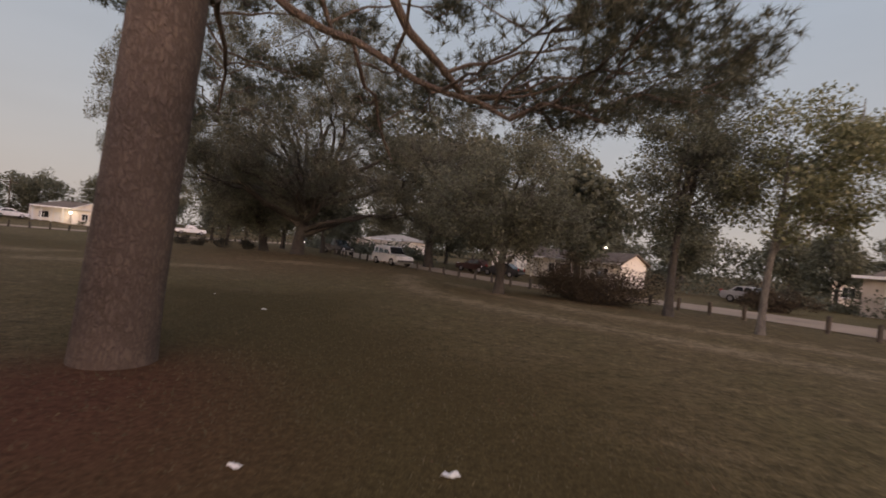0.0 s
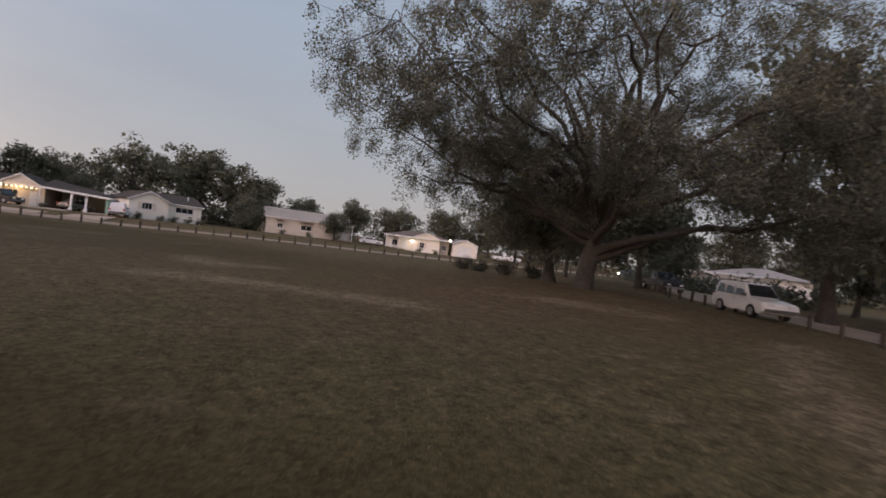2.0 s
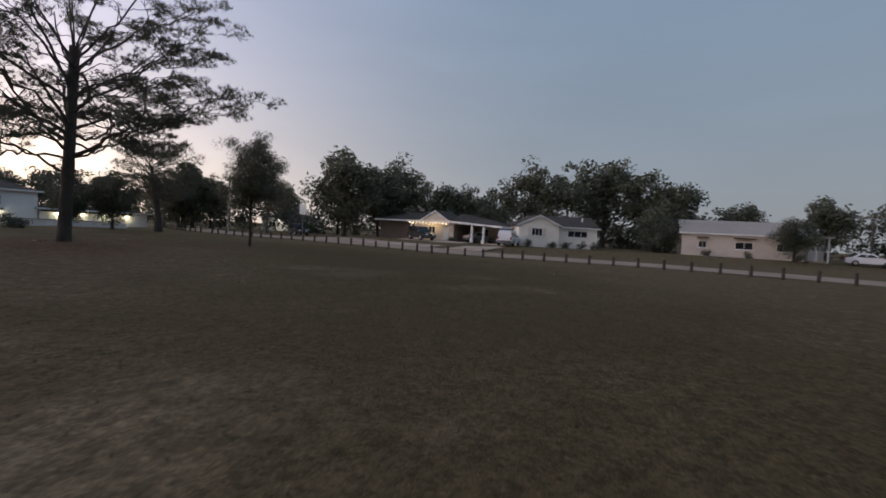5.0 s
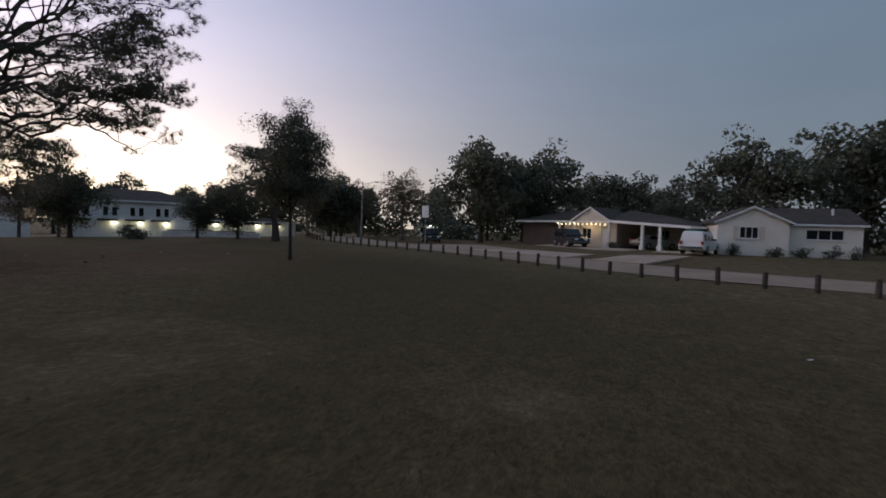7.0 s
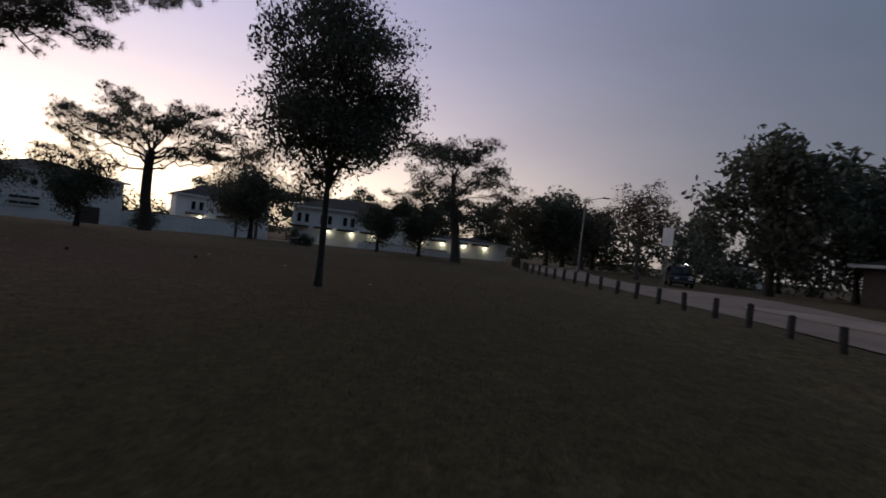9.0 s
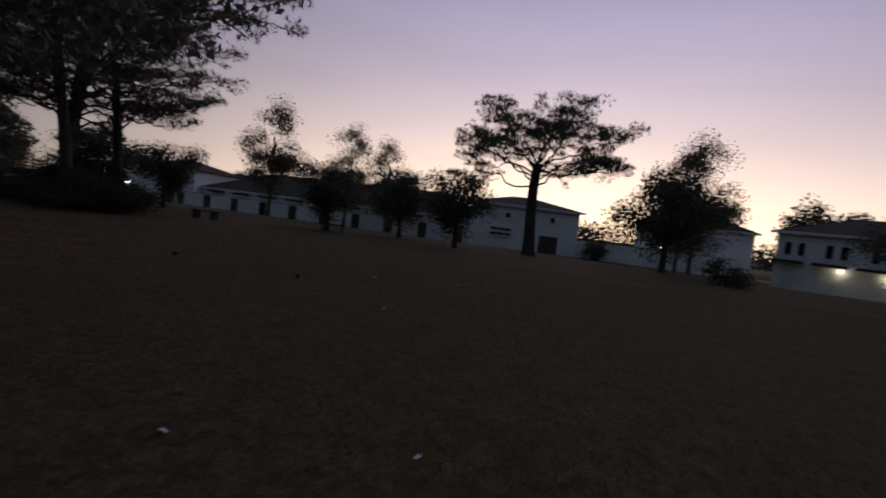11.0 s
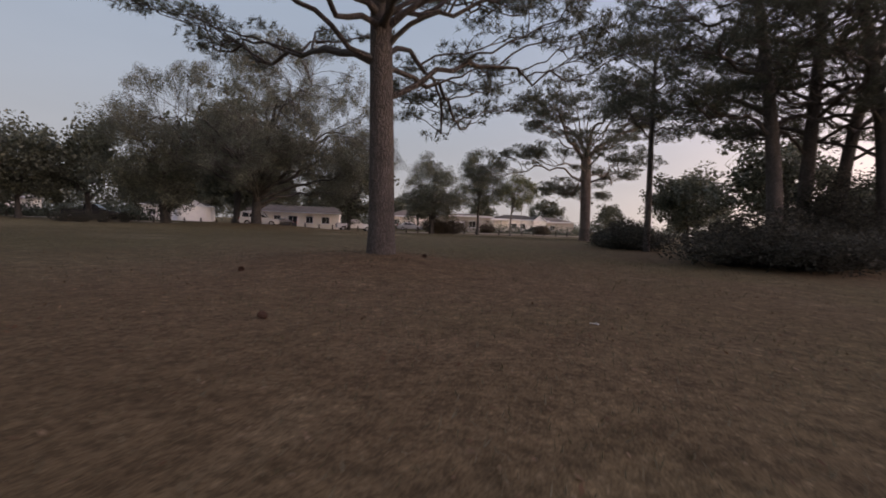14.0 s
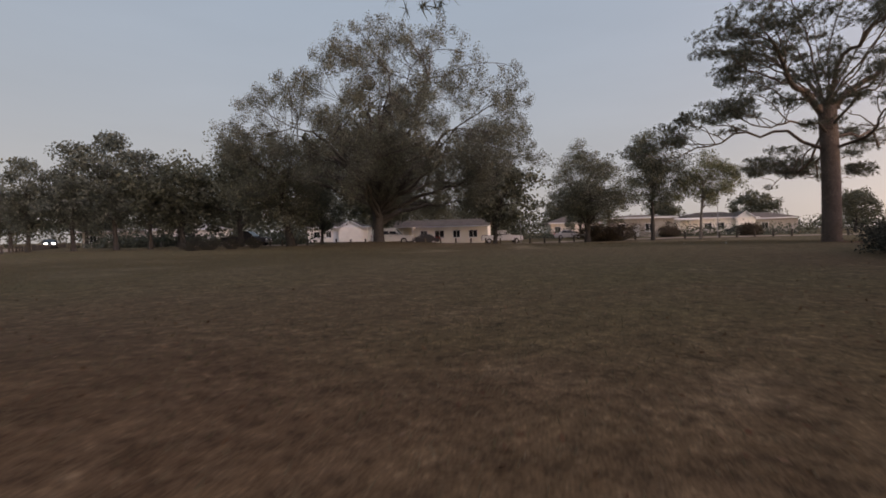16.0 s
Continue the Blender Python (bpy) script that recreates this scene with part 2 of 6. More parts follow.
M_TEAL = plain("teal_paint", (0.3, 0.5, 0.45), 0.6)
M_CONE = plain("pine_cone_brown", (0.085, 0.048, 0.033), 0.95, grain=20.0)


def glass_build(nt, b):
    b.inputs["Base Color"].default_value = (0.02, 0.022, 0.025, 1)
    b.inputs["Roughness"].default_value = 0.08
    b.inputs["Specular IOR Level"].default_value = 0.6
    n = node(nt, "ShaderNodeTexNoise", Vector=obco(nt), Scale=1.5, Detail=2.0)
    bump(nt, b, n.outputs[0], 0.03)


M_GLASS = mat("window_glass", glass_build)
M_BULB = glow_mat("warm_bulb", (1.0, 0.78, 0.5), 14.0)
M_LAMP = glow_mat("porch_lamp_glow", (1.0, 0.95, 0.72), 12.0)
M_WLAMP = glow_mat("white_lamp_glow", (0.95, 0.97, 1.0), 40.0)
M_WARMWIN = glow_mat("lit_window", (1.0, 0.72, 0.42), 1.2)
M_PAINT_W = plain("white_car_paint", (0.74, 0.74, 0.74), 0.25, grain=0.8, amount=0.06, relief=0.0)
M_PAINT_D = plain("black_car_paint", (0.035, 0.036, 0.04), 0.25, grain=0.8, amount=0.1, relief=0.0)
M_PAINT_S = plain("silver_car_paint", (0.4, 0.41, 0.42), 0.3, 0.5, grain=0.8, amount=0.06, relief=0.0)
M_PAINT_R = plain("dark_red_car_paint", (0.055, 0.024, 0.022), 0.3, grain=0.8, amount=0.1, relief=0.0)
M_TAIL = plain("red_tail_lamp", (0.35, 0.02, 0.02), 0.2)
M_HEAD = plain("clear_head_lamp", (0.7, 0.7, 0.7), 0.1)
M_BARK_P = bark_mat("pine_bark", (0.048, 0.036, 0.03), (0.18, 0.135, 0.108), 15.0, 0.45)
M_BARK_G = bark_mat("grey_pine_bark", (0.032, 0.027, 0.024), (0.13, 0.108, 0.094), 15.0, 0.4)
M_BARK_O = bark_mat("oak_bark", (0.022, 0.02, 0.017), (0.085, 0.075, 0.065), 12.0, 0.25)
M_BARK_L = bark_mat("pale_bark", (0.06, 0.054, 0.045), (0.19, 0.17, 0.145), 12.0, 0.25)
M_LEAF_O = leaf_mat("oak_leaves", (0.0, (0.048, 0.052, 0.038)), (0.5, (0.115, 0.118, 0.086)), (1.0, (0.24, 0.235, 0.18)))
M_LEAF_D = leaf_mat("dark_evergreen_leaves", (0.0, (0.037, 0.044, 0.031)), (0.6, (0.098, 0.105, 0.073)), (1.0, (0.188, 0.194, 0.138)))
M_LEAF_E = leaf_mat("grey_evergreen_leaves", (0.0, (0.052, 0.056, 0.039)), (0.55, (0.130, 0.134, 0.094)), (1.0, (0.260, 0.254, 0.182)))
M_LEAF_Y = leaf_mat("yellow_green_leaves", (0.0, (0.06, 0.068, 0.034)), (0.5, (0.15, 0.155, 0.085)), (1.0, (0.28, 0.27, 0.16)))
M_LEAF_F = leaf_mat("far_tree_leaves", (0.0, (0.038, 0.044, 0.031)), (0.55, (0.101, 0.108, 0.074)), (1.0, (0.216, 0.216, 0.156)))
M_LEAF_R = leaf_mat("russet_leaves", (0.0, (0.07, 0.055, 0.034)), (0.55, (0.15, 0.12, 0.075)), (1.0, (0.27, 0.22, 0.14)))
M_NEEDLE = leaf_mat("pine_needles", (0.0, (0.036, 0.042, 0.031)), (0.55, (0.095, 0.101, 0.073)), (1.0, (0.196, 0.189, 0.134)), gloss=0.6)
M_LEAF_B = leaf_mat("cedar_sprays", (0.0, (0.045, 0.055, 0.045)), (0.55, (0.115, 0.13, 0.105)), (1.0, (0.23, 0.24, 0.2)))
M_FALLEN = leaf_mat("fallen_leaves", (0.0, (0.05, 0.026, 0.014)), (0.5, (0.13, 0.07, 0.038)), (1.0, (0.27, 0.19, 0.12)), gloss=0.8)
M_LEAF_H = leaf_mat("hedge_leaves", (0.0, (0.03, 0.022, 0.015)), (0.55, (0.07, 0.054, 0.036)), (1.0, (0.13, 0.105, 0.07)), gloss=0.8)
M_LEAF_T = leaf_mat("thicket_leaves", (0.0, (0.025, 0.025, 0.020)), (0.6, (0.060, 0.057, 0.044)), (1.0, (0.127, 0.115, 0.086)), gloss=0.8)
M_GRASS = leaf_mat("grass_blades", (0.0, (0.07, 0.062, 0.034)), (0.5, (0.13, 0.11, 0.066)), (1.0, (0.24, 0.2, 0.135)), gloss=0.8)


# ---- building helpers ----
def np_mesh(name, verts, faces, material, smooth=False):
    """A mesh from arrays; faces is an (n, 3) or (n, 4) array."""
    me = bpy.data.meshes.new(name)
    k = faces.shape[1]
    me.vertices.add(len(verts))
    me.vertices.foreach_set("co", np.ascontiguousarray(verts, dtype=np.float32).ravel())
    me.loops.add(faces.size)
    me.loops.foreach_set("vertex_index", np.ascontiguousarray(faces, dtype=np.int32).ravel())
    me.polygons.add(len(faces))
    me.polygons.foreach_set("loop_start", np.arange(0, faces.size, k, dtype=np.int32))
    if smooth:
        me.polygons.foreach_set("use_smooth", np.ones(len(faces), dtype=bool))
    me.update(calc_edges=True)
    me.validate()
    me.materials.append(material)
    return me


def part(name, bm, material, parent=None, label=""):
    me = bpy.data.meshes.new(name)
    bm.to_mesh(me)
    bm.free()
    me.materials.append(material)
    ob = new(name, me)
    ob.parent = parent
    return tagged(ob, label)


def mesh_part(name, me, parent=None, label=""):
    ob = new(name, me)
    ob.parent = parent
    return tagged(ob, label)


def empty(name, m, label="", category="", group="", kind=""):
    ob = new(name)
    ob.empty_display_size = 0.3
    ob.matrix_world = m
    return tagged(ob, label, category, group, kind)


def add_box(bm, x0, x1, y0, y1, z0, z1, bevel=0.0):
    r = bmesh.ops.create_cube(bm, size=1)
    bmesh.ops.transform(bm, verts=r["verts"], matrix=Matrix.Translation(((x0 + x1) / 2, (y0 + y1) / 2, (z0 + z1) / 2))
                        @ Matrix.Diagonal((abs(x1 - x0), abs(y1 - y0), abs(z1 - z0), 1)))
    if bevel:
        es = list({e for v in r["verts"] for e in v.link_edges})
        bmesh.ops.bevel(bm, geom=es, offset=bevel, segments=1, affect="EDGES")
    return bm


def box(x0, x1, y0, y1, z0, z1, bevel=0.0):
    return add_box(bmesh.new(), x0, x1, y0, y1, z0, z1, bevel)


def add_cyl(bm, p, q, r0, r1=None, n=10):
    p, q = Vector(p), Vector(q)
    d = q - p
    res = bmesh.ops.create_cone(bm, cap_ends=True, segments=n, radius1=r0, radius2=r1 if r1 is not None else r0, depth=d.length)
    bmesh.ops.transform(bm, verts=res["verts"], matrix=Matrix.Translation((p + q) / 2) @ d.to_track_quat("Z", "Y").to_matrix().to_4x4())
    return bm


def cyl(p, q, r0, r1=None, n=10):
    return add_cyl(bmesh.new(), p, q, r0, r1, n)


def prism(pts, y0, y1):
    """A solid with the outline pts in x and z, from y0 to y1."""
    bm = bmesh.new()
    a = [bm.verts.new((x, y0, z)) for x, z in pts]
    b = [bm.verts.new((x, y1, z)) for x, z in pts]
    n = len(pts)
    bm.faces.new(a)
    bm.faces.new(b[::-1])
    for i in range(n):
        bm.faces.new((a[(i + 1) % n], a[i], b[i], b[(i + 1) % n]))
    bmesh.ops.recalc_face_normals(bm, faces=bm.faces)
    return bm


# ---- the ground ----
def smooth(a, b, v):
    t = min(1.0, max(0.0, (v - a) / (b - a)))
    return t * t * (3 - 2 * t)


def H(x, y):
    """Height of the ground: nearly level, with a low rise under the oak and a dip towards the street in the north-east."""
    z = 0.42 * math.exp(-(((x + 14.7) / 8) ** 2 + ((y - 39) / 8) ** 2))
    z -= 0.5 * math.exp(-(((x - 9) / 16) ** 2 + ((y - 48) / 20) ** 2))
    z += 0.33 * math.exp(-(((x + 43.1) / 2.4) ** 2 + ((y - 5.4) / 2.4) ** 2))
    z -= 0.14 * math.exp(-(((x + 60) / 10) ** 2 + ((y - 24) / 10) ** 2))
    z += 0.05 * math.exp(-(((x + 4.9) / 2.6) ** 2 + ((y - 6.3) / 2.6) ** 2))
    z += 0.5 * smooth(-70, -78, x) * smooth(0, 15, y)
    z -= 0.9 * smooth(-23, -35, y)
    return z


WEST = [(-99, -26), (-84, -12.5), (-77.5, -4.4), (-73.7, 1.9), (-70.6, 7.5), (-66.9, 14.4), (-63.1, 20), (-60.0, 24.7), (-57.6, 29.3),
        (-56, 33.0), (-54.4, 37), (-51.5, 42), (-47.6, 47), (-44, 51.5), (-41.6, 56), (-40.5, 63), (-38, 76), (-35.5, 90), (-31, 112)]
EAST = [(-31, 108), (-27, 84), (-22, 68), (-14.5, 53), (-8.8, 46.4), (-3.4, 41.2), (0.8, 37.6), (5.6, 33.6), (9.9, 29.6), (12.5, 26), (15.6, 21), (21, 12), (29, 0), (38, -16)]


def along(line, step):
    """Points every step metres along a line, with the direction there."""
    out, left = [], 0.0
    for (x0, y0), (x1, y1) in zip(line, line[1:]):
        n = math.hypot(x1 - x0, y1 - y0)
        d = left
        while d < n:
            out.append((x0 + (x1 - x0) * d / n, y0 + (y1 - y0) * d / n, (x1 - x0) / n, (y1 - y0) / n))
            d += step
        left = d - n
    return out


def dist_line(px, py, line):
    best = np.full(px.shape, 1e9)
    for (x0, y0), (x1, y1) in zip(line, line[1:]):
        dx, dy = x1 - x0, y1 - y0
        t = np.clip(((px - x0) * dx + (py - y0) * dy) / (dx * dx + dy * dy), 0, 1)
        best = np.minimum(best, np.hypot(px - x0 - t * dx, py - y0 - t * dy))
    return best


def axis_steps(lo, hi, fine_lo, fine_hi, fine, coarse):
    return np.array(list(np.arange(lo, fine_lo, coarse)) + list(np.arange(fine_lo, fine_hi, fine)) + list(np.arange(fine_hi, hi + 1, coarse)))


gx, gy = axis_steps(-900, 900, -80, 30, 0.8, 20.0), axis_steps(-900, 900, -45, 70, 0.8, 20.0)
GX, GY = np.meshgrid(gx, gy, indexing="ij")
GZ = np.vectorize(H)(GX, GY)
rough = np.array([noise.noise((x * 0.35, y * 0.35, 0.3)) for x, y in zip(GX.ravel(), GY.ravel())]).reshape(GX.shape)
inside = (GX > -80) & (GX < 30) & (GY > -45) & (GY < 70)
GZ = GZ + np.where(inside, rough * 0.025, 0)
nx, ny = GX.shape
idx = np.arange(nx * ny).reshape(nx, ny)
quads = np.stack([idx[:-1, :-1], idx[1:, :-1], idx[1:, 1:], idx[:-1, 1:]], -1).reshape(-1, 4)
g_me = np_mesh("ground", np.stack([GX, GY, GZ], -1).reshape(-1, 3), quads, M_GROUND, True)
# bare tracks worn into the grass, and the needle litter under the pines
PATHS = [([(-4.5, 33.5), (-3.6, 25.5), (-2.7, 22.9), (-1.2, 20.4), (0.9, 18.3), (4.4, 15.5), (9.0, 12.0)], 0.7), ([(-0.9, 30.0), (1.1, 25.2), (4.6, 20.6), (9.0, 17.6), (14, 13)], 0.7),
         ([(-18.5, 18.6), (-16.5, 20.8), (-14.4, 22.4), (-12.7, 23.6)], 0.75), ([(-22.9, 22.5), (-21.9, 24.0)], 0.8), ([(-22.4, 21.9), (-25.2, 22.3)], 0.9),
         ([(-35.7, 25.2), (-36.3, 27.4)], 0.7), ([(-37.8, 20.6), (-39.4, 21.6), (-39.8, 18.3)], 0.9), ([(-39.6, 25.8), (-39.6, 26.3)], 0.6), ([(-9.3, 33.2), (-13, 31)], 0.9)]
dirt = np.zeros(GX.shape)
for line, w in PATHS:
    dirt = np.maximum(dirt, np.clip(1.6 - dist_line(GX, GY, line) / w, 0, 1))
MULCH = [(-4.5, 4.5, 2.5, 1.0), (-43.1, 5.4, 4.5, 0.3), (-33, -3, 6, 0.35), (-46, 2, 8, 0.22), (-22, 2, 6, 0.3)]
mulch = np.zeros(GX.shape)
for x, y, r, a in MULCH:
    mulch = np.maximum(mulch, a * np.clip(1.5 - 1.2 * np.hypot(GX - x, GY - y) / r + rough * 0.5, 0, 1))
# deeper grass tone by the first pine, with its shade put into the colour
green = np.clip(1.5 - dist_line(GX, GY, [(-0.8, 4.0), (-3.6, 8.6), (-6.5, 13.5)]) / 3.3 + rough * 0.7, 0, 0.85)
# darker olive-brown band in the west: dusk dimness put into the grass colour
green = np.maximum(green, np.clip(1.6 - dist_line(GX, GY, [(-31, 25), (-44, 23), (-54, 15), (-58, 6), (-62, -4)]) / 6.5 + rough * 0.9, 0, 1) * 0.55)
# dry needles and leaves turn the grass brown round the pines and under the oak
litter = np.zeros(GX.shape)
for x, y, r, a in ((-43.6, 5.2, 8.0, 0.42), (-31, -5, 8.0, 0.45), (-16, 34, 10.0, 0.35), (-11, 25, 6.0, 0.15), (-52, -18, 6.0, 0.4), (-4.9, 6.3, 4.5, 0.25)):
    litter = np.maximum(litter, a * np.clip(1.7 - 1.3 * np.hypot(GX - x, GY - y) / r + rough * 0.6, 0, 1))
for name, field in (("dirt", dirt), ("mulch", mulch), ("grass_shade", green), ("litter", litter)):
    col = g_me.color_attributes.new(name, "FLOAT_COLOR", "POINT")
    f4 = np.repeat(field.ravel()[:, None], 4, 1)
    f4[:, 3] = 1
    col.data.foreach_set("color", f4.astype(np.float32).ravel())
tagged(new("ground", g_me), "wide dry mown grass park with worn bare patches", "ground", kind="structure")


def strip(name, line, inner, outer, lift, material, label, cat):
    """A paved band beside a line, from inner to outer metres to its left."""
    vs, fs = [], []
    pts = along(line, 2.0)
    for x, y, dx, dy in pts:
        for o in np.linspace(inner, outer, 5):
            px, py = x - dy * o, y + dx * o
            vs.append((px, py, H(px, py) + lift))
    for i in range(len(pts) - 1):
        for j in range(4):
            a = i * 5 + j
            fs.append((a, a + 1, a + 6, a + 5))
    return tagged(new(name, np_mesh(name, np.array(vs), np.array(fs), material, True)), label, cat, kind="structure")


strip("road", WEST, 1.6, 8.2, 0.035, M_ASPHALT, "pale worn asphalt street along a row of posts", "road")
strip("road", EAST, 1.6, 8.2, 0.035, M_ASPHALT, "pale worn asphalt street along a row of posts", "road")
strip("pavement", [(-118, -60), (-40, -44), (40, -30)], -4, 2.0, 0.03, M_ASPHALT, "asphalt lane before the town houses", "pavement")


def flat_patch(name, pts, lift, material, label):
    bm = bmesh.new()
    bm.faces.new([bm.verts.new((x, y, H(x, y) + lift)) for x, y in pts])
    r = bmesh.ops.extrude_face_region(bm, geom=bm.faces[:])
    bmesh.ops.translate(bm, verts=[v for v in r["geom"] if isinstance(v, bmesh.types.BMVert)], vec=(0, 0, -0.12))
    bmesh.ops.recalc_face_normals(bm, faces=bm.faces)
    return tagged(part(name, bm, material), label, "driveway", kind="structure")


flat_patch("driveway", [(-72.5, 13), (-70.3, 21.5), (-80.6, 26.4), (-87.0, 17.6)], 0.1, M_CONCRETE, "pale concrete driveway before a carport")
flat_patch("driveway", [(-69.6, 23.5), (-68.4, 27.2), (-79.6, 32.2), (-80.6, 28.6)], 0.106, M_CONCRETE, "pale concrete driveway beside a white house")


# ---- trees ----
def bez(p, c, q, n):
    t = np.linspace(0, 1, n)[:, None]
    return (1 - t) ** 2 * p + 2 * t * (1 - t) * c + t * t * q


def tube(pts, radii, sides, V, F):
    pts = np.asarray(pts, float)
    n = len(pts)
    d = np.gradient(pts, axis=0)
    d /= np.linalg.norm(d, axis=1, keepdims=True) + 1e-9
    ref = np.where(np.abs(d[:, 2:3]) > 0.9, np.array([[1.0, 0, 0]]), np.array([[0, 0, 1.0]]))
    u = np.cross(d, ref)
    u /= np.linalg.norm(u, axis=1, keepdims=True) + 1e-9
    v = np.cross(d, u)
    a = np.linspace(0, 2 * np.pi, sides, endpoint=False)
    ring = pts[:, None] + np.asarray(radii)[:, None, None] * (np.cos(a)[None, :, None] * u[:, None] + np.sin(a)[None, :, None] * v[:, None])
    base = sum(len(x) for x in V)
    V.append(ring.reshape(-1, 3))
    i = np.arange(n - 1)[:, None] * sides + base
    j = np.arange(sides)[None]
    k = (j + 1) % sides
    F.append(np.stack([i + j, i + k, i + sides + k, i + sides + j], -1).reshape(-1, 4))


def in_crown(rng, n, centre, rad, outer, under=0.85):
    """Points in an ellipsoid, more of them in its outer shell, with the flat underside that crowns have."""
    d = rng.normal(size=(n, 3))
    d /= np.linalg.norm(d, axis=1, keepdims=True)
    r = rng.uniform(0, 1, n) ** outer
    lump = 1 + 0.16 * np.sin(d[:, 0] * 5 + d[:, 1] * 4 + centre[2]) * np.cos(d[:, 2] * 6 + d[:, 0] * 3)
    p = d * (r * lump)[:, None]
    p[:, 2] = np.where(p[:, 2] < 0, p[:, 2] * under, p[:, 2])
    return np.asarray(centre) + p * np.asarray(rad)


def leaves(rng, pts, size, aspect=0.55):
    """A small folded leaf spray at each point: one quad, turned at random."""
    n = len(pts)
    a = rng.normal(size=(n, 3))
    a /= np.linalg.norm(a, axis=1, keepdims=True)
    b = np.cross(a, rng.normal(size=(n, 3)))
    b /= np.linalg.norm(b, axis=1, keepdims=True)
    s = size * rng.uniform(0.6, 1.35, (n, 1))
    v = np.stack([pts - a * s * 0.5, pts + b * s * aspect * 0.5, pts + a * s * 0.5, pts - b * s * aspect * 0.5], 1)
    return v.reshape(-1, 3), np.arange(4 * n).reshape(-1, 4)


def tufts(rng, pts, dirs, length, blades=10, width=0.026):
    """Brushes of long needles round twig ends."""
    n = len(pts)
    d = dirs[:, None] * 0.4 + rng.normal(size=(n, blades, 3)) * 0.75
    d /= np.linalg.norm(d, axis=2, keepdims=True)
    side = np.cross(d, rng.normal(size=(n, blades, 3)))
    side /= np.linalg.norm(side, axis=2, keepdims=True)
    L = length * rng.uniform(0.7, 1.25, (n, blades, 1))
    p = pts[:, None] - dirs[:, None] * (rng.uniform(0, 0.35, (n, blades, 1)) * length)
    v = np.stack([p + side * width * 0.5, p - side * width * 0.5, p + d * L], 2)
    return v.reshape(-1, 3), np.arange(3 * n * blades).reshape(-1, 3)


def trunk_pts(rng, height, r, lean, bend, flare=1.45, n=14, taper=0.45):
    z = np.linspace(0, height, n)
    t = z / height
    x = lean[0] * t + bend * np.sin(t * 3.0 + rng.uniform(0, 6)) * t
    y = lean[1] * t + bend * np.cos(t * 2.6 + rng.uniform(0, 6)) * t
    rad = r * (1 - taper * t) * (1 + (flare - 1) * np.exp(-z / (1.1 * r + 0.05)))
    return np.stack([x, y, z - 0.12 * (z == 0)], 1), rad


